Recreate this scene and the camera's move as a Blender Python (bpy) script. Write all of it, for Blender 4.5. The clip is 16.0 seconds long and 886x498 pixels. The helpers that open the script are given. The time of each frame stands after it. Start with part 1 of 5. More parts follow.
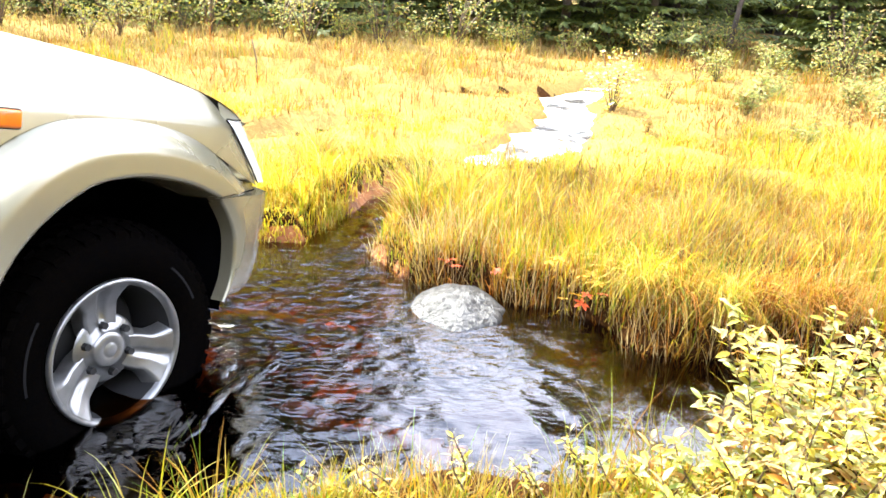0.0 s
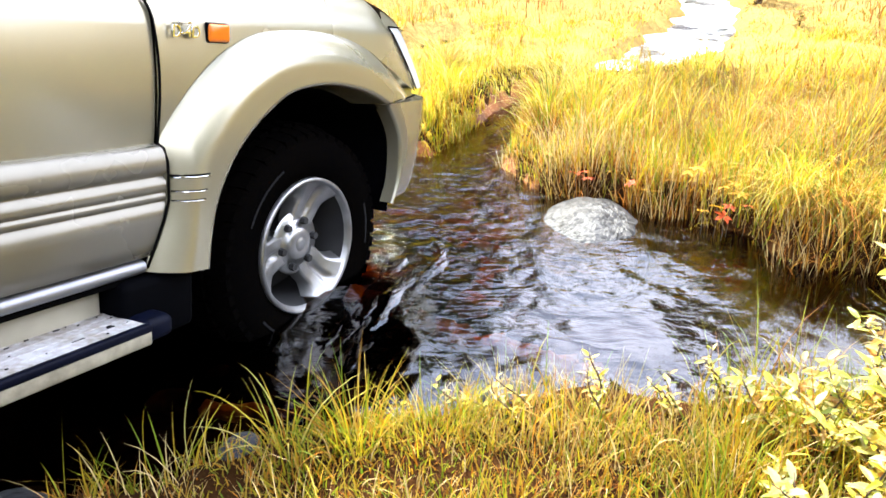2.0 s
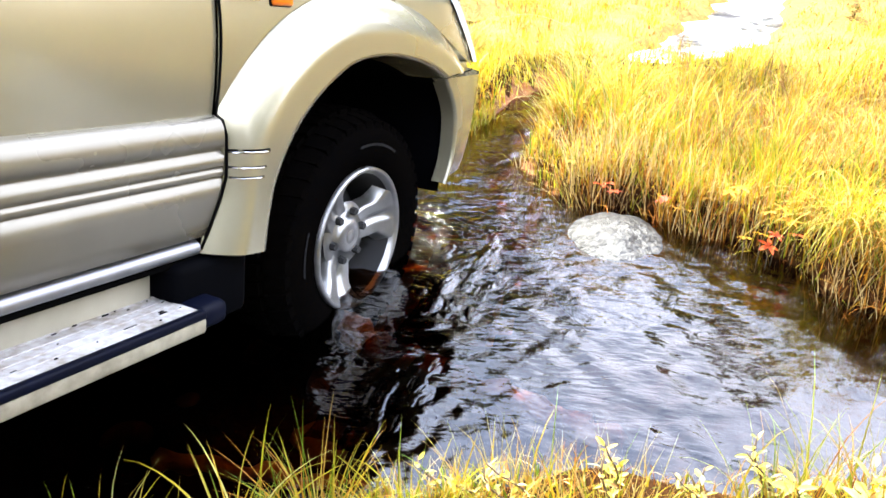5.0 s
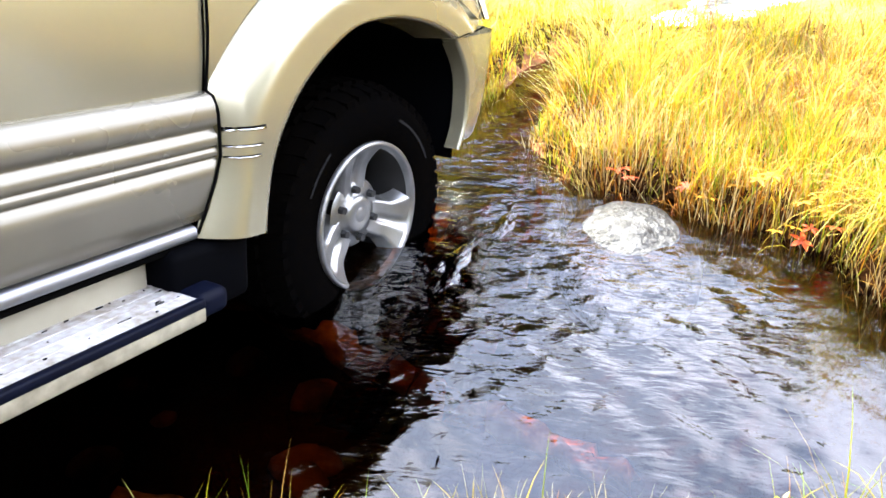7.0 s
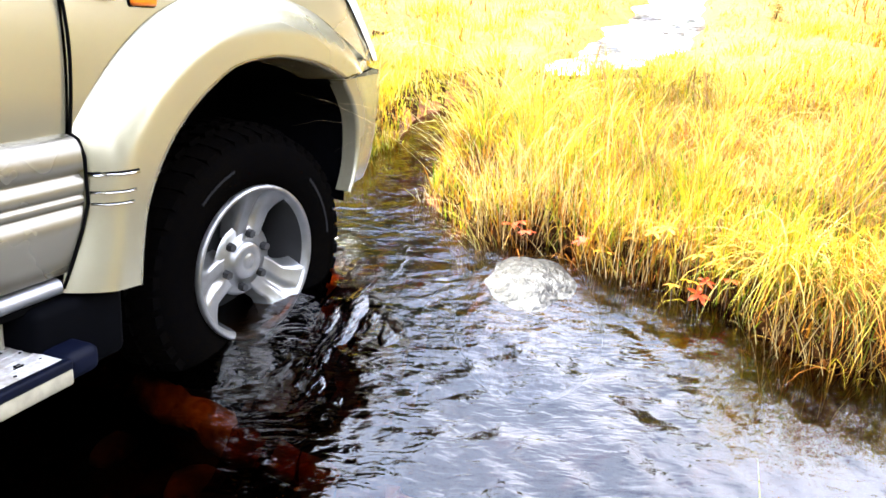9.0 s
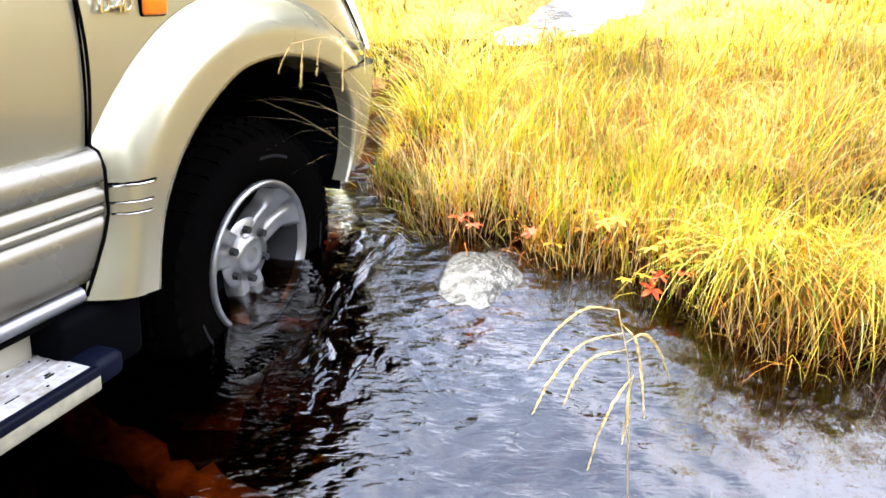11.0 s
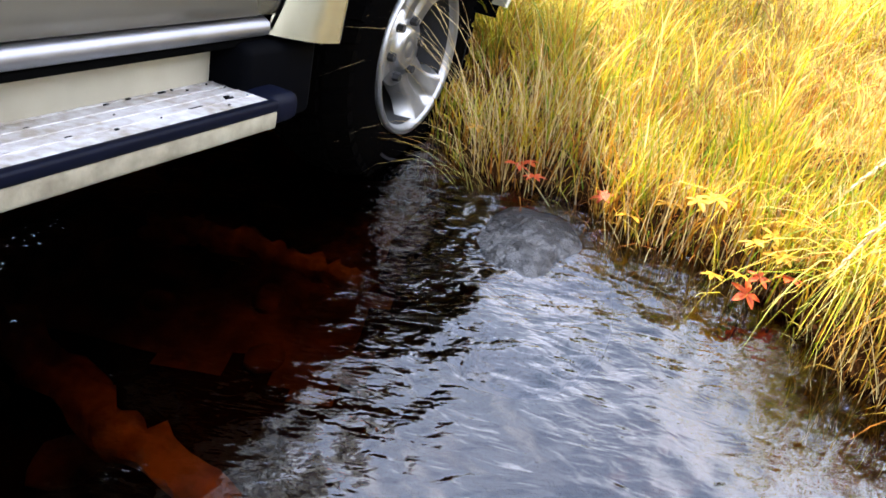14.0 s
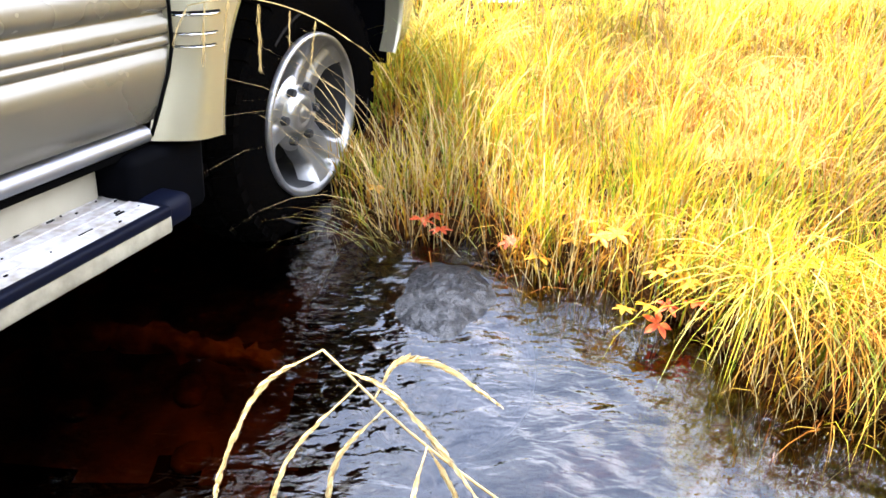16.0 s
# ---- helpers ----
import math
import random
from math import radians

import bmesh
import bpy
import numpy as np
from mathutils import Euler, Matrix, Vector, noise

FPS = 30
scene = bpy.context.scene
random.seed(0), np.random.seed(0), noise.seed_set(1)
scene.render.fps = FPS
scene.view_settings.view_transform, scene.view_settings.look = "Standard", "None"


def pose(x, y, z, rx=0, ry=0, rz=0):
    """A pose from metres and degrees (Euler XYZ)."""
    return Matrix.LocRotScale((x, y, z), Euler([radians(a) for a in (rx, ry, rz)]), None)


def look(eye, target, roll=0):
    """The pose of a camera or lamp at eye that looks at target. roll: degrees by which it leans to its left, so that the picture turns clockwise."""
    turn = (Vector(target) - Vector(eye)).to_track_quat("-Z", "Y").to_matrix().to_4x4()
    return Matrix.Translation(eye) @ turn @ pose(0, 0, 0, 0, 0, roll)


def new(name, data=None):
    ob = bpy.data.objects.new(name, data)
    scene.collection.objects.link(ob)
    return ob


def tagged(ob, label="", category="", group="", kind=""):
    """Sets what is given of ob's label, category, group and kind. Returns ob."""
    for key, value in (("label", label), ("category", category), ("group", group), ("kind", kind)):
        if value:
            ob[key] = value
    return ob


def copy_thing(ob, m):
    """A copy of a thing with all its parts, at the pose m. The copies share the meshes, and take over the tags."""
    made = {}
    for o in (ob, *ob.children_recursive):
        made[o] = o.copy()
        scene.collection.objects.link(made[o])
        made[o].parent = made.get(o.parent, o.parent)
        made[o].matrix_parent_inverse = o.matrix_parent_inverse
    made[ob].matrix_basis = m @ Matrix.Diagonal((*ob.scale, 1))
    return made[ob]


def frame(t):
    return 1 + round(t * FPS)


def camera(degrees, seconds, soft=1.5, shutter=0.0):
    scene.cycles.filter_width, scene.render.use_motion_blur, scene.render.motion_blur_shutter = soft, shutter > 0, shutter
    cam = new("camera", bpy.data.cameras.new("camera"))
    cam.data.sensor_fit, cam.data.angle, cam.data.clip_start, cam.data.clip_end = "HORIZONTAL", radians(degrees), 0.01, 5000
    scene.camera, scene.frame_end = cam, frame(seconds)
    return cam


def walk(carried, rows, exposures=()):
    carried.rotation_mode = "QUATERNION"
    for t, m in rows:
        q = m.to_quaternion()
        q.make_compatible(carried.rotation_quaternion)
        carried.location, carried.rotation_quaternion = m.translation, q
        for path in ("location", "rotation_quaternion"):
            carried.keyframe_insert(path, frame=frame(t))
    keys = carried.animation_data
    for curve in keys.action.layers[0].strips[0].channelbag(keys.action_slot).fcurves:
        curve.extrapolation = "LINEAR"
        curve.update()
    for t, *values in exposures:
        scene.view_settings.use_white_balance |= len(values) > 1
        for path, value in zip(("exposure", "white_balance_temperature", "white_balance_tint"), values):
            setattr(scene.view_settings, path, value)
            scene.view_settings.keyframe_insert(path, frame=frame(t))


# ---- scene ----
cam = camera(59.94, 16.0, soft=1.6)
PATH = [
    (0.0, pose(-0.000, -0.000, 1.336, 70.70, -3.11, -0.00)),
    (0.5, pose(-0.006, 0.004, 1.345, 70.85, -5.21, 0.18)),
    (1.0, pose(-0.002, 0.013, 1.354, 70.06, -3.35, -0.75)),
    (1.5, pose(-0.009, 0.024, 1.346, 69.87, -0.53, 3.19)),
    (2.0, pose(-0.015, 0.037, 1.336, 63.95, 1.32, 8.37)),
    (2.5, pose(-0.040, 0.099, 1.340, 61.83, 1.38, 11.10)),
    (3.0, pose(-0.054, 0.139, 1.353, 62.58, 0.71, 11.35)),
    (3.5, pose(-0.053, 0.171, 1.348, 63.19, -0.36, 10.24)),
    (6.0, pose(0.033, 0.588, 1.323, 59.94, 1.62, 11.92)),
    (6.5, pose(0.049, 0.647, 1.338, 59.06, 2.97, 11.49)),
    (7.0, pose(0.056, 0.696, 1.325, 59.08, 2.18, 12.52)),
    (7.5, pose(0.053, 0.720, 1.314, 59.75, 2.56, 11.33)),
    (8.0, pose(0.063, 0.794, 1.305, 60.52, 1.98, 10.41)),
    (8.5, pose(0.082, 0.834, 1.305, 61.35, 0.59, 9.23)),
    (9.0, pose(0.088, 0.854, 1.311, 62.00, 0.46, 5.88)),
    (11.5, pose(0.162, 1.070, 1.369, 58.30, 1.03, 2.17)),
    (12.0, pose(0.175, 1.093, 1.375, 58.80, -0.30, 3.41)),
    (12.5, pose(0.157, 1.080, 1.397, 60.21, -0.97, 6.50)),
    (13.0, pose(0.157, 1.130, 1.392, 60.19, 0.75, 4.95)),
    (13.5, pose(0.123, 1.204, 1.324, 54.15, 1.39, 6.43)),
    (14.0, pose(0.106, 1.392, 1.164, 53.91, -4.64, 9.99)),
    (14.5, pose(0.124, 1.465, 1.154, 53.00, -2.59, 8.32)),
    (15.0, pose(0.135, 1.476, 1.178, 53.90, -2.31, 5.64)),
    (15.5, pose(0.146, 1.481, 1.220, 54.24, -2.55, 3.63)),
    (16.0, pose(0.174, 1.480, 1.264, 55.10, -0.28, 1.78)),
]
EXPOSURES = [(0.0, 2.52), (1.0, 2.45), (2.0, 2.42), (3.5, 2.57), (6.0, 2.72), (9.0, 2.95), (11.5, 2.65), (13.5, 2.46), (14.5, 2.62), (16.0, 2.9)]
walk(cam, PATH, EXPOSURES)

# ---- light: autumn sun ahead, beyond the car, and broken cloud ----
SUN_AZ, SUN_EL = radians(-42.0), radians(54.0)      # azimuth from +y towards +x
world = bpy.data.worlds.new("sky")
scene.world = world
world.use_nodes = True
wn = world.node_tree.nodes
sky = wn.new("ShaderNodeTexSky")
sky.sky_type, sky.sun_disc = "NISHITA", False
sky.sun_elevation, sky.sun_rotation = SUN_EL, SUN_AZ
sky.air_density, sky.dust_density, sky.ozone_density = 1.0, 0.5, 2.0
wn["Background"].inputs["Strength"].default_value = 0.15
# broken white cloud all over a blue sky
wl = world.node_tree.links
where, cloud, cover, blend = (wn.new("ShaderNode" + k) for k in ("TexCoord", "TexNoise", "MapRange", "Mix"))
cloud.inputs["Scale"].default_value, cloud.inputs["Detail"].default_value, cloud.inputs["Roughness"].default_value = 2.4, 7.0, 0.45
cover.inputs["From Min"].default_value, cover.inputs["From Max"].default_value = 0.44, 0.60
cover.inputs["To Min"].default_value, cover.inputs["To Max"].default_value = 0.05, 0.42
blend.data_type = "RGBA"
blend.inputs["B"].default_value = (9.0, 9.5, 11.7, 1)
wl.new(where.outputs["Generated"], cloud.inputs["Vector"])
wl.new(cloud.outputs["Fac"], cover.inputs["Value"])
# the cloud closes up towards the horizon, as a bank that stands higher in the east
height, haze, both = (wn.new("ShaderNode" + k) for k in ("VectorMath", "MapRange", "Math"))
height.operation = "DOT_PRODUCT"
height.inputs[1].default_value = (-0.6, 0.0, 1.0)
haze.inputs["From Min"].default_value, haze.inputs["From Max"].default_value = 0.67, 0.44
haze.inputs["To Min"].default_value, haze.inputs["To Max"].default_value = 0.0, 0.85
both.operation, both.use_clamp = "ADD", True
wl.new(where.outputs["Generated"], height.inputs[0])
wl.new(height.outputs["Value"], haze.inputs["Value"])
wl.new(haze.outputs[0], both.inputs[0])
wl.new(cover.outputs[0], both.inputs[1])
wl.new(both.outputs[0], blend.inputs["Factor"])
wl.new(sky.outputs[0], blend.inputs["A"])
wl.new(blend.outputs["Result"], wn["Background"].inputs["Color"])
sun = new("sun", bpy.data.lights.new("sun", "SUN"))
sun.data.energy, sun.data.angle, sun.data.color = 5.0, radians(0.8), (1.0, 0.98, 0.86)
sd = Vector((math.sin(SUN_AZ) * math.cos(SUN_EL), math.cos(SUN_AZ) * math.cos(SUN_EL), math.sin(SUN_EL)))
sun.matrix_world = look(sd * 50, (0, 0, 0))


# ---- materials ----
def mat(name, base, rough=0.6, metal=0.0, scale=20.0, vary=0.25, bump=0.0, bump_scale=None, second=None,
        contrast=0.35, trans=0.0, coat=0.0, spec=None, palette=None, obj_rand=0.0):
    m = bpy.data.materials.new(name)
    m.use_nodes = True
    nt = m.node_tree
    n, l = nt.nodes, nt.links
    p = n["Principled BSDF"]
    p.inputs["Roughness"].default_value, p.inputs["Metallic"].default_value = rough, metal
    if spec is not None:
        p.inputs["Specular IOR Level"].default_value = spec
    if coat:
        p.inputs["Coat Weight"].default_value, p.inputs["Coat Roughness"].default_value = coat, 0.06
    tc = n.new("ShaderNodeTexCoord")
    fine, broad = n.new("ShaderNodeTexNoise"), n.new("ShaderNodeTexNoise")
    for q, k in ((fine, scale), (broad, scale / 7.3)):
        q.inputs["Scale"].default_value, q.inputs["Detail"].default_value = k, 5.0
        l.new(tc.outputs["Object"], q.inputs["Vector"])
    add = n.new("ShaderNodeMath")
    add.operation = "ADD"
    l.new(fine.outputs["Fac"], add.inputs[0])
    l.new(broad.outputs["Fac"], add.inputs[1])
    ramp = n.new("ShaderNodeMapRange")
    ramp.inputs["From Min"].default_value, ramp.inputs["From Max"].default_value = 1 - contrast, 1 + contrast
    l.new(add.outputs[0], ramp.inputs["Value"])
    mix = n.new("ShaderNodeMix")
    mix.data_type = "RGBA"
    l.new(ramp.outputs[0], mix.inputs["Factor"])
    if palette:
        geo = n.new("ShaderNodeNewGeometry")
        cr = n.new("ShaderNodeValToRGB")
        cr.color_ramp.interpolation = "LINEAR"
        e = cr.color_ramp.elements
        for k, c in enumerate(palette):
            el = e[k] if k < 2 else e.new(k / (len(palette) - 1))
            el.position = k / (len(palette) - 1)
            el.color = (*c, 1)
        l.new(geo.outputs["Random Per Island"], cr.inputs[0])
        hsv = n.new("ShaderNodeHueSaturation")
        hsv.inputs["Value"].default_value, hsv.inputs["Hue"].default_value = 1 - vary, 0.492
        l.new(cr.outputs[0], hsv.inputs["Color"])
        l.new(cr.outputs[0], mix.inputs["A"])
        l.new(hsv.outputs[0], mix.inputs["B"])
    else:
        b2 = second or tuple(c * (1 - vary) for c in base)
        mix.inputs["A"].default_value, mix.inputs["B"].default_value = (*base, 1), (*b2, 1)
    out = mix.outputs["Result"]
    if obj_rand:
        oi = n.new("ShaderNodeObjectInfo")
        hv = n.new("ShaderNodeHueSaturation")
        mr = n.new("ShaderNodeMapRange")
        mr.inputs["To Min"].default_value, mr.inputs["To Max"].default_value = 1 - obj_rand, 1 + obj_rand
        l.new(oi.outputs["Random"], mr.inputs["Value"])
        l.new(mr.outputs[0], hv.inputs["Value"])
        l.new(out, hv.inputs["Color"])
        out = hv.outputs[0]
    l.new(out, p.inputs["Base Color"])
    rr = n.new("ShaderNodeMapRange")
    rr.inputs["To Min"].default_value, rr.inputs["To Max"].default_value = max(rough - 0.08, 0.02), min(rough + 0.1, 1)
    l.new(broad.outputs["Fac"], rr.inputs["Value"])
    l.new(rr.outputs[0], p.inputs["Roughness"])
    if bump:
        bn = n.new("ShaderNodeBump")
        bt = n.new("ShaderNodeTexNoise")
        bt.inputs["Scale"].default_value, bt.inputs["Detail"].default_value = bump_scale or scale * 3, 6.0
        l.new(tc.outputs["Object"], bt.inputs["Vector"])
        bn.inputs["Strength"].default_value, bn.inputs["Distance"].default_value = 1.0, bump
        l.new(bt.outputs["Fac"], bn.inputs["Height"])
        l.new(bn.outputs[0], p.inputs["Normal"])
    if trans:
        tr = n.new("ShaderNodeBsdfTranslucent")
        l.new(out, tr.inputs["Color"])
        ms = n.new("ShaderNodeMixShader")
        ms.inputs[0].default_value = trans
        l.new(p.outputs[0], ms.inputs[1])
        l.new(tr.outputs[0], ms.inputs[2])
        l.new(ms.outputs[0], n["Material Output"].inputs["Surface"])
    return m


def water_material(name, rough, ripple, glare=0.0):
    m = bpy.data.materials.new(name)
    m.use_nodes = True
    n, l = m.node_tree.nodes, m.node_tree.links
    n.remove(n["Principled BSDF"])
    tc = n.new("ShaderNodeTexCoord")
    mp = n.new("ShaderNodeMapping")
    mp.inputs["Rotation"].default_value = (0, 0, radians(35))
    mp.inputs["Scale"].default_value = (1.0, 2.4, 1.0)
    l.new(tc.outputs["Object"], mp.inputs["Vector"])
    # choppy where the stream comes in and the wheel stirs it, calmer out in the pool
    here, away, chop = (n.new("ShaderNode" + k) for k in ("NewGeometry", "VectorMath", "MapRange"))
    away.operation = "DISTANCE"
    away.inputs[1].default_value = (-0.35, 3.0, 0.05)
    l.new(here.outputs["Position"], away.inputs[0])
    chop.inputs["From Min"].default_value, chop.inputs["From Max"].default_value = 0.35, 1.25
    chop.inputs["To Min"].default_value, chop.inputs["To Max"].default_value = 1.25, 0.30
    l.new(away.outputs["Value"], chop.inputs["Value"])
    normal = None
    for scale, dist in ((2.6, 0.0075), (7.0, 0.0056), (19.0, 0.0026)):
        t = n.new("ShaderNodeTexNoise")
        t.inputs["Scale"].default_value, t.inputs["Detail"].default_value, t.inputs["Distortion"].default_value = scale, 1.6, 1.1
        l.new(mp.outputs[0], t.inputs["Vector"])
        b, k = n.new("ShaderNodeBump"), n.new("ShaderNodeMath")
        k.operation = "MULTIPLY"
        k.inputs[1].default_value = dist * ripple
        l.new(chop.outputs[0], k.inputs[0])
        l.new(k.outputs[0], b.inputs["Distance"])
        l.new(t.outputs["Fac"], b.inputs["Height"])
        if normal:
            l.new(normal, b.inputs["Normal"])
        normal = b.outputs[0]
    gl, tr, fr, ms = (n.new("ShaderNode" + k) for k in ("BsdfGlossy", "BsdfTransparent", "Fresnel", "MixShader"))
    gl.inputs["Roughness"].default_value = rough
    tr.inputs["Color"].default_value = (0.48, 0.23, 0.08, 1)
    fr.inputs["IOR"].default_value = 1.82
    l.new(normal, gl.inputs["Normal"])
    l.new(normal, fr.inputs["Normal"])
    l.new(fr.outputs[0], ms.inputs[0])
    l.new(tr.outputs[0], ms.inputs[1])
    l.new(gl.outputs[0], ms.inputs[2])
    last = ms.outputs[0]
    if glare:                                            # white glare painted on as diffuse streaks
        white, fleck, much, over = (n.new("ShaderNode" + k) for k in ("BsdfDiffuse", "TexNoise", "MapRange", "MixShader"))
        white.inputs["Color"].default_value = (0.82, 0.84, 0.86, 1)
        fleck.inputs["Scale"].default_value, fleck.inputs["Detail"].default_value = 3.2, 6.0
        much.inputs["From Min"].default_value, much.inputs["From Max"].default_value = 0.62 - 0.3 * glare, 0.78 - 0.3 * glare
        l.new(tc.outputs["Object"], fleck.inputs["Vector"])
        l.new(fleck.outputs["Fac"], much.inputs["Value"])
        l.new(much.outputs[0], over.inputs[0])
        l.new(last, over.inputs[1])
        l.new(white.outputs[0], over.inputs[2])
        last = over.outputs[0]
    l.new(last, n["Material Output"].inputs["Surface"])
    return m


PAINT = mat("champagne_paint", (0.285, 0.262, 0.175), 0.26, 0.6, 6.0, 0.10, coat=0.5)
CLADDING = mat("grey_champagne_cladding", (0.16, 0.148, 0.112), 0.28, 0.55, 9.0, 0.2, coat=0.25)
CREAM = mat("cream_rocker", (0.32, 0.295, 0.22), 0.5, 0.0, 14.0, 0.25)
RUBBER = mat("tyre_rubber", (0.0009, 0.0009, 0.0010), 0.85, 0, 40, 0.5, 0.0015, 160, second=(0.0016, 0.0013, 0.0010), spec=0.0)
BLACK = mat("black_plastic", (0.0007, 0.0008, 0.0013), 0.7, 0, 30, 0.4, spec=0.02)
NAVY = mat("dark_blue_rubber", (0.0012, 0.0022, 0.008), 0.5, 0, 30, 0.4, spec=0.06)
ALLOY = mat("alloy", (0.33, 0.33, 0.32), 0.30, 0.85, 18, 0.45, 0.0004, 60)
# near-black colour: dark wheel nuts, and the shade inside the rim painted in
SHADED_DARK_ALLOY = mat("dark_nuts_and_inner_shade", (0.012, 0.012, 0.012), 0.7, 0.2, 20, 0.4)
CHROME = mat("chrome", (0.75, 0.75, 0.74), 0.15, 1.0, 20, 0.1)
LAMP_GLASS = mat("lamp_lens", (0.62, 0.63, 0.60), 0.12, 0.3, 20, 0.15, coat=1.0)
AMBER = mat("amber_lens", (0.85, 0.20, 0.01), 0.2, 0, 30, 0.25, coat=0.6, trans=0.3)
TREAD = mat("ribbed_aluminium", (0.40, 0.395, 0.39), 0.55, 0.1, 60, 0.4, 0.001, 90, second=(0.20, 0.175, 0.14), contrast=0.22)
SILL_METAL = mat("dull_bright_metal", (0.26, 0.265, 0.28), 0.42, 0.9, 16, 0.3)
WORN_CREAM = mat("scuffed_cream_plastic", (0.27, 0.25, 0.18), 0.55, 0.0, 26.0, 0.4, 0.001, 80, second=(0.10, 0.085, 0.055), contrast=0.28)
GAP = mat("panel_gap", (0.002, 0.002, 0.002), 0.9, 0, 20, 0.2, spec=0.0)
GLASS = mat("tinted_window", (0.02, 0.025, 0.025), 0.05, 0, 10, 0.1, coat=1.0)
EARTH = mat("peat_and_moss", (0.040, 0.015, 0.004), 0.95, 0, 7.0, 0.5, 0.02, 30, second=(0.018, 0.009, 0.003), spec=0.03)
THATCH = mat("meadow_thatch", (0.24, 0.155, 0.05), 0.95, 0, 5.0, 0.5, 0.02, 26, second=(0.16, 0.11, 0.03), spec=0.05)
STONE = mat("grey_stone", (0.050, 0.045, 0.036), 0.7, 0, 36.0, 0.6, 0.006, 40, second=(0.006, 0.005, 0.004), contrast=0.07)
GRANITE = mat("wet_granite", (0.060, 0.058, 0.055), 0.5, 0, 34.0, 0.6, 0.016, 55, second=(0.008, 0.007, 0.006), contrast=0.06)
WOOD = mat("rusty_sunken_wood", (0.70, 0.34, 0.09), 0.8, 0, 24, 0.6, 0.004, 60, second=(0.26, 0.10, 0.025), contrast=0.2)
WATER = water_material("peaty_water", 0.025, 1.0)
RUST_BED = mat("rusty_stream_bed", (0.30, 0.105, 0.026), 0.9, 0, 9.0, 0.5, 0.02, 30, second=(0.035, 0.014, 0.006), contrast=0.25)
BANK_STONE = mat("dark_bank_stone", (0.034, 0.034, 0.037), 0.5, 0, 30.0, 0.6, 0.006, 40, second=(0.018, 0.018, 0.02), spec=0.2)
# the bright glare of the upper stream is put into this material's colour
RIFFLE_WATER = water_material("riffle_water", 0.28, 8.0, glare=0.66)
GRASS = mat("golden_sedge", (0.4, 0.3, 0.06), 0.55, 0, 9.0, 0.45, trans=0.5, contrast=0.22, spec=0.3,
            palette=[(0.10, 0.19, 0.008), (0.26, 0.31, 0.012), (0.46, 0.38, 0.016), (0.58, 0.44, 0.022), (0.52, 0.45, 0.02), (0.44, 0.20, 0.012), (0.58, 0.40, 0.03), (0.64, 0.57, 0.18), (0.66, 0.54, 0.06)])
GREEN_SEDGE = mat("green_sedge", (0.3, 0.3, 0.03), 0.55, 0, 5.0, 0.4, trans=0.45, spec=0.3,
                  palette=[(0.10, 0.18, 0.010), (0.24, 0.28, 0.012), (0.40, 0.35, 0.015), (0.50, 0.35, 0.02), (0.44, 0.17, 0.012), (0.50, 0.42, 0.07)])
DRYGRASS = mat("pale_meadow_grass", (0.5, 0.4, 0.15), 0.65, 0, 2.2, 0.6, trans=0.40, contrast=0.16, spec=0.2,
               palette=[(0.46, 0.33, 0.08), (0.52, 0.39, 0.12), (0.40, 0.31, 0.05), (0.44, 0.28, 0.08), (0.42, 0.23, 0.08), (0.34, 0.19, 0.05), (0.27, 0.25, 0.03), (0.56, 0.44, 0.17)])
RUSSET = mat("russet_stalk", (0.3, 0.12, 0.03), 0.7, 0, 5.0, 0.4, trans=0.3, spec=0.2,
             palette=[(0.22, 0.07, 0.010), (0.40, 0.14, 0.012), (0.50, 0.24, 0.02), (0.14, 0.06, 0.012), (0.54, 0.32, 0.04)])
STRAW = mat("dry_straw", (0.60, 0.44, 0.19), 0.7, 0, 12, 0.3, trans=0.25, spec=0.2)
WILLOW_LEAF = mat("willow_leaf", (0.4, 0.35, 0.05), 0.45, 0, 20, 0.2, trans=0.45, spec=0.5,
                  palette=[(0.20, 0.28, 0.03), (0.42, 0.40, 0.04), (0.58, 0.46, 0.03), (0.52, 0.50, 0.14), (0.36, 0.42, 0.18), (0.52, 0.22, 0.02), (0.60, 0.54, 0.22)])
TWIG = mat("brown_twig", (0.12, 0.075, 0.04), 0.8, 0, 40, 0.4)
RED_LEAF = mat("red_leaf", (0.62, 0.09, 0.02), 0.5, 0, 30, 0.3, trans=0.4)
ORANGE_LEAF = mat("yellow_leaf", (0.52, 0.26, 0.012), 0.5, 0, 30, 0.3, trans=0.4)
BARK = mat("spruce_bark", (0.10, 0.075, 0.055), 0.9, 0, 14, 0.5, 0.01, 30)
NEEDLE = mat("spruce_needles", (0.05, 0.08, 0.02), 0.7, 0, 3, 0.4, trans=0.3,
             palette=[(0.05, 0.08, 0.015), (0.12, 0.15, 0.018), (0.075, 0.11, 0.015), (0.19, 0.20, 0.025), (0.06, 0.09, 0.024)])
BUSH_LEAF = mat("undergrowth_leaf", (0.1, 0.12, 0.03), 0.6, 0, 3, 0.4, trans=0.35,
                palette=[(0.16, 0.22, 0.025), (0.26, 0.28, 0.03), (0.40, 0.34, 0.04), (0.10, 0.15, 0.02), (0.34, 0.18, 0.02), (0.30, 0.34, 0.05)])


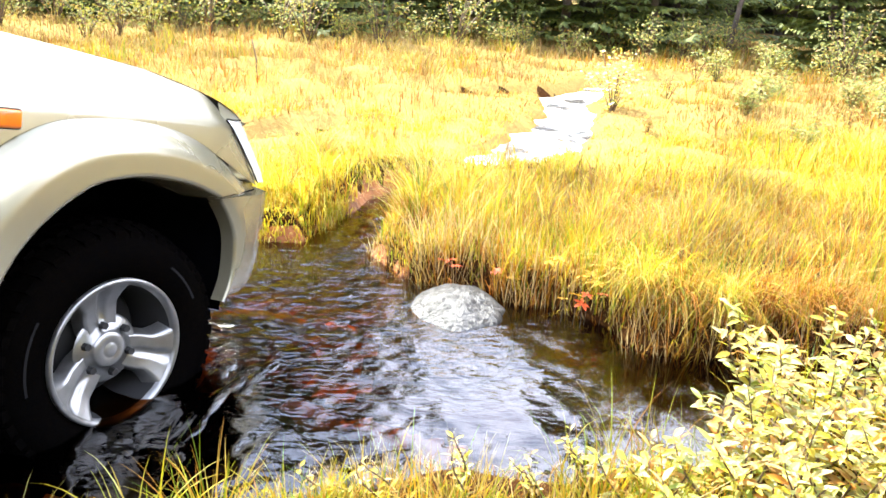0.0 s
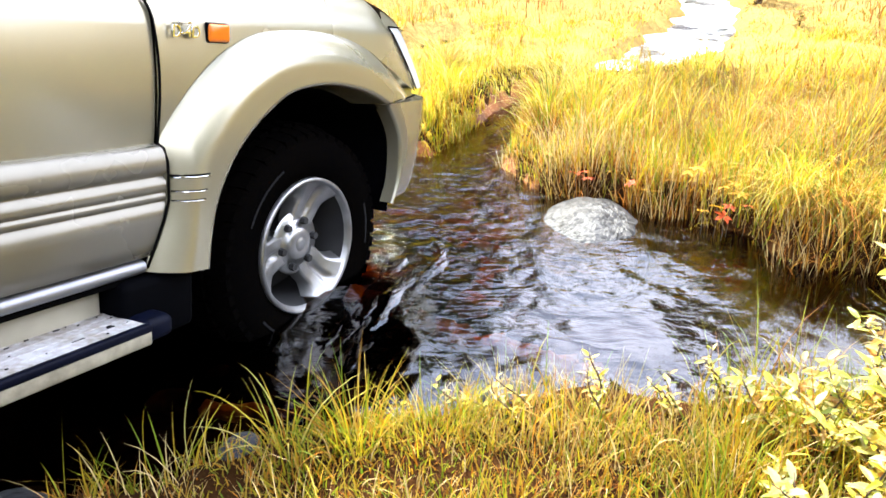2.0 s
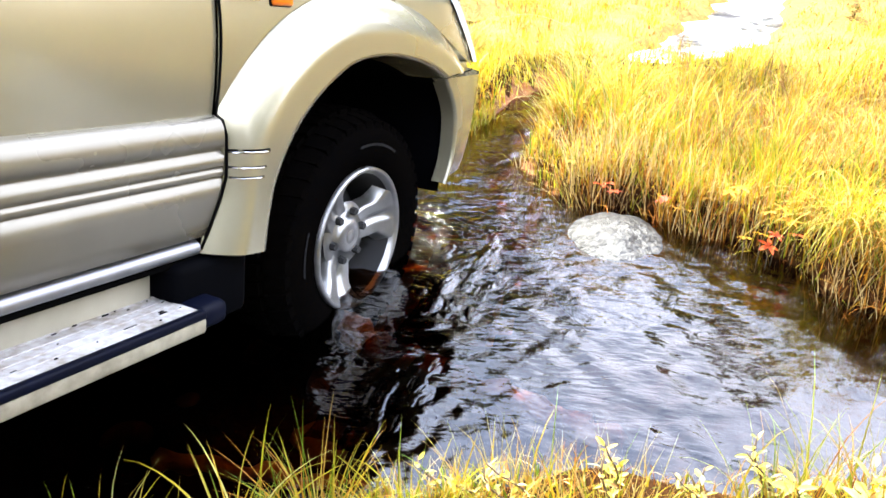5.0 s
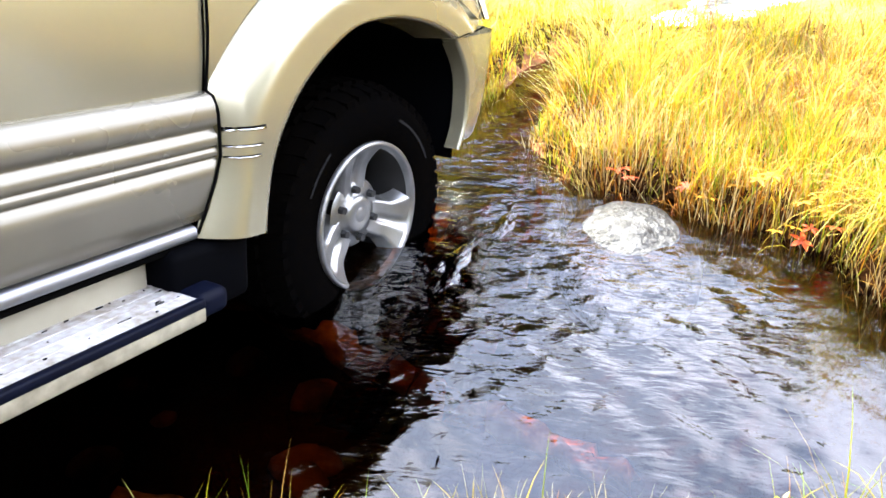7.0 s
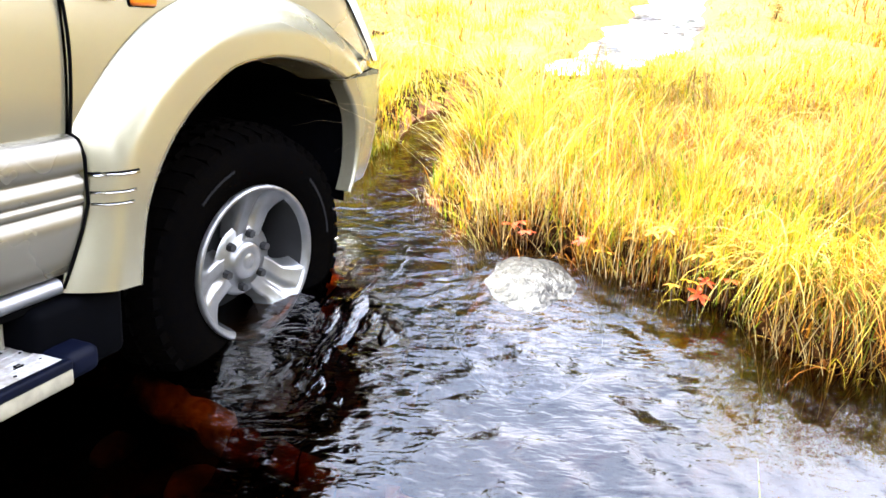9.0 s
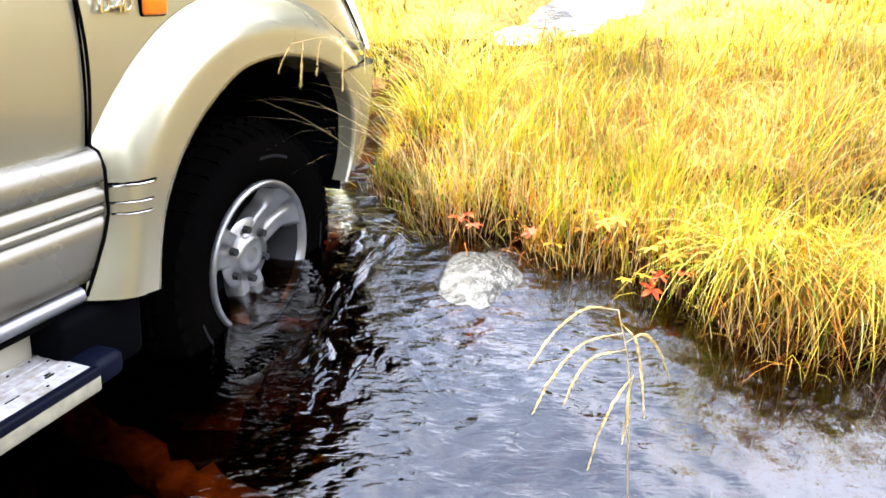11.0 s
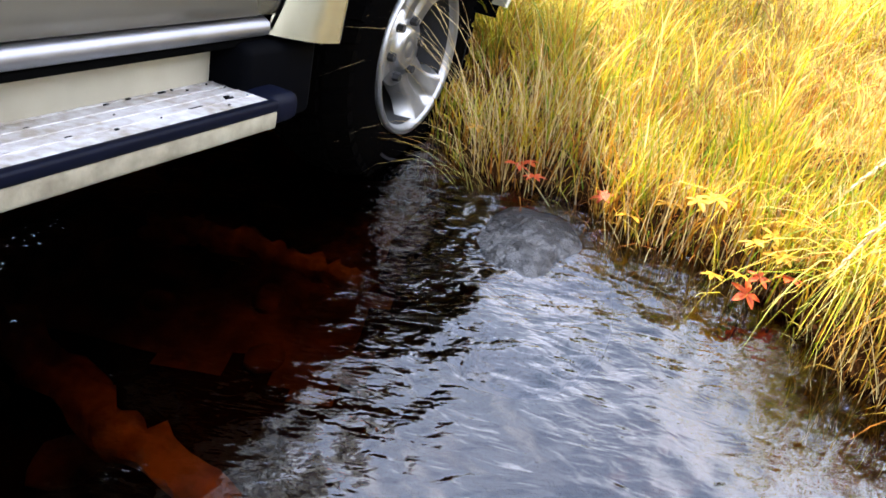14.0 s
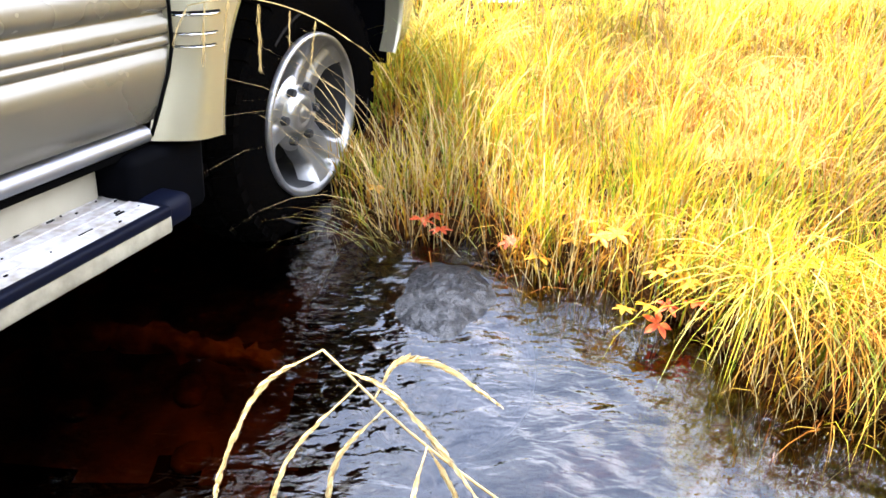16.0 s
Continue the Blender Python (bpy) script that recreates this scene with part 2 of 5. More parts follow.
# ---- mesh helpers ----
def mesh_object(name, verts, faces, material, parent=None, label="", smooth=True):
    me = bpy.data.meshes.new(name)
    me.from_pydata([tuple(v) for v in verts], [], [tuple(f) for f in faces])
    me.materials.append(material)
    if smooth:
        me.polygons.foreach_set("use_smooth", [True] * len(me.polygons))
    me.update()
    ob = new(name, me)
    if parent:
        ob.parent = parent
    if label:
        ob["label"] = label
    return ob


def part(name, bm, material, parent=None, label="", smooth=True):
    """Links a bmesh as one mesh object under a thing or a part."""
    bmesh.ops.recalc_face_normals(bm, faces=bm.faces)
    me = bpy.data.meshes.new(name)
    bm.to_mesh(me)
    bm.free()
    me.materials.append(material)
    if smooth:
        me.polygons.foreach_set("use_smooth", [True] * len(me.polygons))
    ob = new(name, me)
    if parent:
        ob.parent = parent
    if label:
        ob["label"] = label
    return ob


def sheet(rows, cols, fn):
    """A grid surface: fn(u, v) for u, v in 0..1."""
    verts = [fn(i / (rows - 1), j / (cols - 1)) for i in range(rows) for j in range(cols)]
    faces = [(i * cols + j, i * cols + j + 1, (i + 1) * cols + j + 1, (i + 1) * cols + j)
             for i in range(rows - 1) for j in range(cols - 1)]
    return verts, faces


def smoothstep(a, b, x):
    t = np.clip((x - a) / (b - a), 0, 1)
    return t * t * (3 - 2 * t)


def seg_distance(x, y, pts):
    """Distance to an open line, and how far along it."""
    best = np.full(np.shape(x), 1e9)
    for (ax, ay), (bx, by) in zip(pts[:-1], pts[1:]):
        dx, dy = bx - ax, by - ay
        t = np.clip(((x - ax) * dx + (y - ay) * dy) / (dx * dx + dy * dy), 0, 1)
        best = np.minimum(best, np.hypot(x - ax - t * dx, y - ay - t * dy))
    return best


def poly_signed(x, y, pts):
    """Signed distance to a closed outline, negative inside."""
    d = seg_distance(x, y, pts + pts[:1])
    inside = np.zeros(np.shape(x), bool)
    for (ax, ay), (bx, by) in zip(pts, pts[1:] + pts[:1]):
        cond = (ay > y) != (by > y)
        xs = ax + (y - ay) * (bx - ax) / ((by - ay) if by != ay else 1e-9)
        inside ^= cond & (x < xs)
    return np.where(inside, -d, d)


rng = np.random.default_rng(7)
_px = rng.uniform(0, 6.28, (24, 2))


def lumps(x, y, wave):
    """Smooth pseudo-random height, about -1 to 1."""
    r = np.zeros(np.shape(x))
    for k in range(8):
        a = _px[k, 0] * 3 + k
        f = 6.28 / wave * (0.6 + 0.12 * k)
        r = r + np.sin(x * f * math.cos(a) + y * f * math.sin(a) + _px[k, 1] * 5 + 1.7 * np.sin(y * f * 0.37 + _px[k + 8, 0]))
    return r / 4.0


POOL = [(-0.66, 3.66), (-0.24, 3.56), (-0.12, 3.26), (0.04, 3.17), (0.30, 3.13), (0.52, 2.99), (0.72, 2.82), (0.84, 2.63), (1.10, 2.56), (2.2, 2.72), (5.0, 3.2),
        (5.0, 2.6), (2.2, 2.28), (1.35, 2.12), (0.95, 1.86), (0.5, 1.76), (0.0, 1.70), (-0.38, 1.60), (-0.62, 1.48), (-0.9, 1.30), (-1.4, 0.95), (-2.2, 0.5), (-4.5, 0.2),
        (-6, 1.5), (-4.0, 3.0), (-2.6, 3.6), (-1.5, 3.75)]
INLET = [(-0.46, 3.55), (-0.42, 3.95), (-0.33, 4.30), (-0.18, 4.62)]
GLARE = [(0.55, 5.3), (1.02, 6.3), (1.22, 7.2), (1.36, 8.2), (1.9, 9.4), (3.2, 10.4)]
RIFFLE = [(0.2, 8.1), (0.9, 8.3), (1.5, 8.7)]
MUD = [(-1.9, 5.5), (-1.3, 5.6), (-0.9, 6.1)]


def land(x, y):
    """Height of the ground, with the stream bed cut into it. Also the distance to the nearest water."""
    pool = poly_signed(x, y, POOL)
    pool = pool + 0.045 * lumps(x, y, 0.5) + 0.02 * lumps(x + 7, y, 0.23)
    width = 0.20
    ch = seg_distance(x, y, INLET) - width + 0.03 * lumps(x, y, 0.6)
    gl = seg_distance(x, y, GLARE) - 0.32 + 0.10 * lumps(x, y, 0.8) + 0.02 * lumps(x + 3, y, 0.3)
    gl = np.minimum(gl, seg_distance(x, y, RIFFLE) - 0.22 + 0.05 * lumps(x, y, 0.7))
    mud = seg_distance(x, y, MUD) - 0.27 + 0.08 * lumps(x, y, 0.7)
    d = np.minimum(np.minimum(pool, ch), np.minimum(gl, mud))
    near = smoothstep(2.4, 1.6, y) * smoothstep(6, 3, np.abs(x))
    uneven = 1 - 0.7 * smoothstep(2.4, 1.6, y)
    rise = 0.13 + 0.02 * np.clip(y - 3, 0, 40) + uneven * 0.085 * lumps(x, y, 2.3) * smoothstep(0.1, 1.0, d) + uneven * 0.045 * lumps(x, y, 0.8) * smoothstep(0.05, 0.5, d)
    rise = rise - 0.03 * near + 0.05
    hill = 0.02 * np.clip(np.hypot(x, y - 5) - 14, 0, 200)
    bed = -0.17 + 0.18 * smoothstep(3.5, 4.25, y) + 0.06 * smoothstep(4.7, 5.2, y)
    bank = bed + (rise - bed + hill) * smoothstep(-0.16, 0.09, d)
    deep = -0.05 * smoothstep(-0.2, -0.8, d)
    return bank + deep + 0.02 * lumps(x, y, 0.45) * smoothstep(0.0, -0.3, d), d


def spread(lo, hi, n, centre, tight):
    """Coordinates that are dense round the centre and reach far."""
    a, b = math.asinh((lo - centre) / tight), math.asinh((hi - centre) / tight)
    return centre + tight * np.sinh(np.linspace(a, b, n))


def ground():
    xs, ys = spread(-260, 260, 330, 0.0, 1.6), spread(-160, 320, 520, 3.0, 1.8)
    X, Y = np.meshgrid(xs, ys)
    Z, D = land(X, Y)
    n = len(xs)
    verts = np.stack([X.ravel(), Y.ravel(), Z.ravel()], 1).tolist()
    faces = [(j * n + i, j * n + i + 1, (j + 1) * n + i + 1, (j + 1) * n + i) for j in range(len(ys) - 1) for i in range(n - 1)]
    ob = mesh_object("ground", verts, faces, EARTH)
    ob.data.materials.append(THATCH)
    ob.data.materials.append(RUST_BED)
    d, x, y = D[:-1, :-1].ravel(), X[:-1, :-1].ravel(), Y[:-1, :-1].ravel()
    rust = (d < 0.0) & (y + 0.06 * lumps(x, y, 0.3) > 2.64) & (y < 4.9) & (x + 0.08 * lumps(x, y, 0.4) < -0.22)
    ob.data.polygons.foreach_set("material_index", np.where(rust, 2, ((d > 0.30) & (y > 3.4)) | ((y > 5.0) & (np.minimum(seg_distance(x, y, MUD), seg_distance(x, y, RIFFLE)) > 0.15))).astype(np.int32))
    tagged(ob, "brown peat ground with moss and a cut stream bed", "ground", kind="structure")


FLOW = (0.8, -0.6)
UPSTREAM = 0.155


def upstream_water():
    xs, ys = np.linspace(0.0, 5.5, 110), np.linspace(5.05, 12.0, 140)
    X, Y = np.meshgrid(xs, ys)
    Z = 0.004 * lumps(X, Y, 0.5) + 0.003 * lumps(X + 4, Y, 0.2) + UPSTREAM
    n = len(xs)
    verts = np.stack([X.ravel(), Y.ravel(), Z.ravel()], 1).tolist()
    faces = [(j * n + i, j * n + i + 1, (j + 1) * n + i + 1, (j + 1) * n + i) for j in range(len(ys) - 1) for i in range(n - 1)]
    return tagged(mesh_object("upstream_water", verts, faces, RIFFLE_WATER), "stream water further up in the meadow, its white glare painted on", "water", kind="structure")


def water():
    xs, ys = spread(-9, 8, 330, 0.1, 1.1), spread(-3, 6.5, 330, 2.7, 1.0)
    X, Y = np.meshgrid(xs, ys)
    u, v = X * FLOW[0] + Y * FLOW[1], -X * FLOW[1] + Y * FLOW[0]
    Z = 0.0022 * lumps(u * 0.7, v, 0.16) + 0.0016 * lumps(u + 3, v * 0.6, 0.075) + 0.0035 * lumps(u, v, 0.6)
    n = len(xs)
    verts = np.stack([X.ravel(), Y.ravel(), Z.ravel()], 1).tolist()
    faces = [(j * n + i, j * n + i + 1, (j + 1) * n + i + 1, (j + 1) * n + i) for j in range(len(ys) - 1) for i in range(n - 1)]
    return tagged(mesh_object("stream_water", verts, faces, WATER), "clear brown peaty stream water with moving ripples", "water", kind="structure")


# ---- grass ----
def blades(base, height, width, lean, bend, azimuth, segs=4, drop=0.0):
    """Vertices and faces of many thin tapered blades: base (n, 3), the others (n,)."""
    n = len(base)
    s = np.linspace(0, 1, segs + 1)
    d = np.stack([np.cos(azimuth), np.sin(azimuth)], 1)
    side = np.stack([-d[:, 1], d[:, 0]], 1)
    tw = rng.uniform(-0.9, 0.9, n)
    side = side * np.cos(tw)[:, None] + d * np.sin(tw)[:, None]
    ang = lean[:, None] + bend[:, None] * s[None, :] ** 1.3
    step = height[:, None] / segs
    hx = np.concatenate([np.zeros((n, 1)), np.cumsum(np.sin(ang[:, :-1]) * step, 1)], 1)
    hz = np.concatenate([np.zeros((n, 1)), np.cumsum(np.cos(ang[:, :-1]) * step, 1)], 1)
    w = width[:, None] * (1 - s[None, :] ** 1.6) * 0.5
    cx = base[:, None, 0] + d[:, None, 0] * hx
    cy = base[:, None, 1] + d[:, None, 1] * hx
    cz = base[:, None, 2] + hz
    L = np.stack([cx - side[:, None, 0] * w, cy - side[:, None, 1] * w, cz], 2)
    R = np.stack([cx + side[:, None, 0] * w, cy + side[:, None, 1] * w, cz], 2)
    per = 2 * segs + 1
    V = np.empty((n, per, 3))
    V[:, 0:2 * segs:2], V[:, 1:2 * segs:2], V[:, -1] = L[:, :-1], R[:, :-1], L[:, -1]
    off = (np.arange(n) * per)[:, None, None]
    quads = np.array([[2 * k, 2 * k + 1, 2 * k + 3, 2 * k + 2] for k in range(segs - 1)])[None] + off
    tris = np.array([[2 * segs - 2, 2 * segs - 1, 2 * segs]])[None] + off
    return V.reshape(-1, 3), quads.reshape(-1, 4), tris.reshape(-1, 3)


def blade_mesh(name, material, *groups):
    V, Q, T3, off = [], [], [], 0
    for v, q, t in groups:
        V.append(v), Q.append(q + off), T3.append(t + off)
        off += len(v)
    V, Q, T3 = np.concatenate(V), np.concatenate(Q), np.concatenate(T3)
    me = bpy.data.meshes.new(name)
    me.vertices.add(len(V))
    me.vertices.foreach_set("co", V.ravel())
    loops = np.concatenate([Q.ravel(), T3.ravel()])
    me.loops.add(len(loops))
    me.loops.foreach_set("vertex_index", loops)
    starts = np.concatenate([np.arange(len(Q)) * 4, len(Q) * 4 + np.arange(len(T3)) * 3])
    me.polygons.add(len(starts))
    me.polygons.foreach_set("loop_start", starts)
    me.update(calc_edges=True)
    me.validate()
    me.materials.append(material)
    return new(name, me)


def sow(n, x0, x1, y0, y1, keep, clump=0.0, wave=0.5):
    """Random ground points where keep(x, y, distance to water) holds, gathered in tufts."""
    x, y = rng.uniform(x0, x1, n), rng.uniform(y0, y1, n)
    out, size = np.full(n, np.nan), np.ones(n)
    if clump:
        k = max(n // 34, 1)
        cx, cy = rng.uniform(x0, x1, k), rng.uniform(y0, y1, k)
        i = rng.integers(0, k, n)
        m = rng.random(n) < clump
        dx, dy = rng.normal(0, 0.042 * wave / 0.5, n), rng.normal(0, 0.042 * wave / 0.5, n)
        x, y = np.where(m, cx[i] + dx, x), np.where(m, cy[i] + dy, y)
        out = np.where(m, np.arctan2(dy, dx) + rng.normal(0, 0.5, n), np.nan)
        size = np.where(m, rng.uniform(0.6, 1.25, k)[i], 0.75)
    z, d = land(x, y)
    ok = keep(x, y, d)
    return np.stack([x, y, z - 0.01], 1)[ok], out[ok], size[ok]


def field(n, box, keep, h, w, clump=0.6, wave=0.5, droop=0.9, segs=4, toward=None):
    base, out, size = sow(n, *box, keep, clump, wave)
    m = len(base)
    tall = 0.70 + 0.34 * lumps(base[:, 0], base[:, 1], 0.45)
    # shorter grass beside the open water and the mud further up
    further = smoothstep(4.3, 5.5, base[:, 1])
    low = np.clip(0.12 + seg_distance(base[:, 0], base[:, 1] + 0.5, GLARE) * 0.5, 0.25, 1)
    low = np.minimum(low, np.clip(0.2 + seg_distance(base[:, 0], base[:, 1] + 0.4, MUD) * 0.6, 0.3, 1))
    up = 1 - further * (1 - low)
    # trodden, muddy corner beside the inlet
    corner = smoothstep(0.12, -0.08, base[:, 0]) * smoothstep(3.05, 3.2, base[:, 1]) * smoothstep(4.0, 3.7, base[:, 1])
    tall = tall * up * size * (1 - 0.5 * corner)
    height = rng.uniform(*h, m) * tall
    return blades(base, height, rng.uniform(*w, m), np.abs(rng.normal(0.12, 0.26, m)), np.abs(rng.normal(droop, 0.5, m)),
                  np.where(np.isnan(out), rng.uniform(0, 6.283, m), out) if toward is None else toward + rng.normal(0, 0.6, m), segs)


def on_land(x, y, d):
    return d > 0.03


def off_track(x, y, d):
    # the wheels have flattened the sedge along the way of the car
    return (d > 0.03) & ~((x < -0.9) & (x > -2.6) & (y < 3.85))


def grasses():
    far = lambda x, y, d: off_track(x, y, d) & (y > 2.3)
    near = lambda x, y, d: (d > 0.02) & (y < 2.3) & ((x > -0.35) | (lumps(x * 3, y * 3, 0.9) > -0.40 + np.clip(-x - 0.55, 0, 1) * 1.6))
    edge = lambda x, y, d: (d > -0.03) & (d < 0.16) & (y > 2.3) & (x > -0.25)
    tagged(blade_mesh("bank_sedge", GRASS,
                      field(10500, (-0.9, 2.6, 2.5, 4.6), far, (0.12, 0.44), (0.003, 0.0065), clump=0.85, droop=1.05),
                      field(4000, (-0.3, 2.8, 2.4, 4.2), edge, (0.12, 0.34), (0.0025, 0.005), droop=1.3),
                      field(2200, (-0.2, 2.8, 2.4, 3.9), edge, (0.16, 0.44), (0.0025, 0.005), droop=2.0, toward=-1.95, clump=0.9),
                      field(2400, (-1.0, -0.1, 3.6, 5.2), lambda x, y, d: (d > -0.05) & (d < 0.2), (0.18, 0.40), (0.003, 0.006), droop=2.0, toward=-1.5),
                      field(3000, (-0.4, 0.2, 3.6, 5.2), lambda x, y, d: (d > -0.04) & (d < 0.12), (0.18, 0.40), (0.003, 0.006), droop=2.0, toward=3.3),
                      field(5000, (-1.7, -0.45, 3.5, 4.2), lambda x, y, d: (d > -0.10) & (d < 0.35), (0.12, 0.34), (0.003, 0.006), droop=1.7, toward=-1.4),
                      field(16000, (-2.2, 3.5, 4.2, 6.5), off_track, (0.16, 0.40), (0.004, 0.008), droop=1.7, clump=0.75),
                      field(9000, (2.4, 6.0, 2.3, 6.0), far, (0.3, 0.55), (0.006, 0.011))),
           "golden green sedge on the bank of the stream", "grass", kind="stuff")
    tagged(blade_mesh("meadow_grass", DRYGRASS,
                      field(6000, (-0.6, 3.2, 2.9, 4.8), lambda x, y, d: off_track(x, y, d) & (d > 0.36), (0.2, 0.44), (0.004, 0.009), droop=1.5),
                      field(34000, (-9, 9, 6.0, 10.5), on_land, (0.12, 0.34), (0.006, 0.012), wave=1.3, segs=3, droop=1.5),
                      field(32000, (-16, 16, 10.0, 16), on_land, (0.15, 0.40), (0.010, 0.020), wave=2.0, segs=3, droop=1.5),
                      field(9000, (-9, -2.6, 3.8, 6.2), on_land, (0.25, 0.5), (0.008, 0.014), wave=1.0, segs=3),
                      field(9000, (-34, 34, 16, 60), on_land, (0.3, 0.6), (0.03, 0.06), wave=2.0, segs=3),
                      field(22000, (-9, 9, -7, 2.0), lambda x, y, d: (d > 0.05) & (np.hypot(x, y - 0.8) > 1.3), (0.12, 0.34), (0.007, 0.014), wave=1.3, segs=3, droop=1.4),
                      field(14000, (-20, 20, -16, 12), lambda x, y, d: (d > 0.1) & (np.abs(x) > 8), (0.2, 0.5), (0.014, 0.03), wave=2.0, segs=3, droop=1.3)),
           "pale straw-coloured meadow grass, dry and matted", "grass", kind="stuff")
    tagged(blade_mesh("near_bank_grass", GREEN_SEDGE,
                      field(13000, (-2.0, 2.6, 0.7, 2.3), near, (0.05, 0.19), (0.0025, 0.005), droop=1.1),
                      field(7500, (-0.75, 0.9, 0.7, 1.6), lambda x, y, d: d > 0.02, (0.04, 0.13), (0.003, 0.007), droop=1.0, clump=0.4),
                      field(3000, (0.35, 1.9, 1.15, 2.1), lambda x, y, d: d > 0.02, (0.18, 0.46), (0.002, 0.005), droop=1.2, clump=0.5),
                      field(2000, (-1.3, 1.5, 1.0, 1.6), near, (0.10, 0.28), (0.003, 0.006), droop=0.8),
                      field(5000, (-5, 6, -3, 1.0), near, (0.12, 0.3), (0.006, 0.010))),
           "short yellow green sedge on the near bank", "grass", kind="stuff")
    tagged(blade_mesh("matted_straw", STRAW,
                      field(6000, (-0.5, 2.4, 2.5, 3.7), lambda x, y, d: (d > -0.06) & (d < 0.3) & (y > 2.3), (0.2, 0.4), (0.002, 0.004), droop=0.4, clump=0.3),
                      field(1200, (-1.0, 2.0, 1.0, 1.9), near, (0.12, 0.28), (0.002, 0.004), droop=1.2, clump=0.3)),
           "pale dry straw among the sedge at the water's edge", "grass", kind="stuff")
    tagged(blade_mesh("green_bank_sedge", GREEN_SEDGE,
                      field(6500, (-0.3, 2.8, 2.4, 3.9), lambda x, y, d: (d > 0.0) & (d < 0.5) & (y > 2.3), (0.22, 0.46), (0.003, 0.007), droop=0.4, clump=0.95),
                      field(2200, (0.2, 2.6, 5.3, 9.0), lambda x, y, d: (d > -0.26) & (d < 0.05), (0.15, 0.32), (0.004, 0.008), droop=0.8, clump=0.9),
                      field(9000, (-9, 9, 7.5, 12.5), lambda x, y, d: (d > 0.1) & (lumps(x, y, 2.6) > 0.1 - 0.12 * np.clip(x - 2, 0, 4)), (0.2, 0.42), (0.008, 0.014), droop=1.0, clump=0.9, wave=1.5, segs=3)),
           "upright green sedge tufts along the water", "grass", kind="stuff")
    tagged(blade_mesh("russet_undergrowth", RUSSET,
                      field(16000, (-0.9, 2.8, 2.4, 4.4), lambda x, y, d: (d > -0.05) & (y > 2.3), (0.08, 0.34), (0.0025, 0.006), droop=1.2, clump=0.2),
                      field(3500, (-0.2, 2.8, 2.4, 3.9), edge, (0.16, 0.42), (0.0025, 0.005), droop=2.1, toward=-1.95, clump=0.9),
                      field(6000, (-0.3, 2.8, 2.4, 3.9), edge, (0.06, 0.24), (0.0025, 0.005), droop=2.0, clump=0.3),
                      field(7000, (-2.0, 2.0, 0.8, 1.8), near, (0.05, 0.15), (0.002, 0.005), droop=1.2, clump=0.2),
                      field(6000, (-6, 8, 4.5, 12), on_land, (0.10, 0.28), (0.008, 0.016), droop=0.8, clump=0.9, wave=2.0, segs=3)),
           "russet brown dead stalks low among the sedge", "grass", kind="stuff")


# ---- the car: x forward, -y to its right, hub of the front right wheel at 0 ----
from mathutils.bvhtree import BVHTree

MID = 0.81


def curve_at(pts, n):
    """n points along a Catmull-Rom curve through pts."""
    p = [np.array(q, float) for q in pts]
    p = [2 * p[0] - p[1]] + p + [2 * p[-1] - p[-2]]
    out = []
    for k in range(n):
        s = k / (n - 1) * (len(p) - 3)
        i = min(int(s), len(p) - 4)
        t = s - i
        a, b, c, d = p[i:i + 4]
        out.append(0.5 * (2 * b + (c - a) * t + (2 * a - 5 * b + 4 * c - d) * t * t + (3 * b - a - 3 * c + d) * t ** 3))
    return out


def flank(z):
    """Inward offset of the painted side at height z."""
    if z < 0.695:
        return -0.012 - 0.012 * math.sin(max(0, min(1, (z - 0.38) / 0.32)) * math.pi)
    if z < 0.88:
        return -0.012 + (z - 0.695) * 0.42 + (z - 0.695) ** 2 * 1.9
    return 0.131 + (z - 0.88) * 0.45


ARCH_OUT = [(-0.650, 0.095), (-0.612, 0.25), (-0.600, 0.40), (-0.540, 0.485), (-0.454, 0.566), (-0.34, 0.632), (-0.19, 0.673), (0.07, 0.682), (0.295, 0.651), (0.488, 0.575), (0.625, 0.487)]
ARCH_IN = [(-0.504, 0.083), (-0.495, 0.16), (-0.470, 0.25), (-0.416, 0.338), (-0.350, 0.405), (-0.26, 0.465), (-0.15, 0.512), (0.024, 0.528), (0.20, 0.510), (0.31, 0.485), (0.392, 0.458)]
HOOD = [(-0.80, 0.895), (-0.582, 0.884), (-0.30, 0.866), (-0.07, 0.855), (0.20, 0.838), (0.46, 0.792), (0.66, 0.738), (0.74, 0.700)]


def mirrored(verts):
    return [(x, 2 * MID - y, z) for x, y, z in verts]


def both_sides(name, vf, material, parent, label="", smooth=True):
    v, f = vf
    a = mesh_object(name, v, f, material, parent, label, smooth)
    mesh_object(name, mirrored(v), [tuple(reversed(q)) for q in f], material, parent, label, smooth)
    return a


def flare_y(t):
    """A slanting upper face, a soft crease, then an upright lower face."""
    return -0.016 - 0.070 * math.sin(min(1, t / 0.60) * math.pi / 2) ** 0.85 - 0.004 * t


def flare():
    o, i = curve_at(ARCH_OUT, 64), curve_at(ARCH_IN, 64)

    def at(u, v):
        k = round(u * 63)
        if v > 0.88:                                   # rolled lip, then the inside
            t = (v - 0.88) / 0.12
            return (i[k][0] * (1 - 0.02 * t), -0.082 + 0.14 * t, i[k][1] - 0.012 * t)
        t = v / 0.88
        x, z = o[k] * (1 - t) + i[k] * t
        return (x, flare_y(t), z)
    return sheet(64, 20, at)


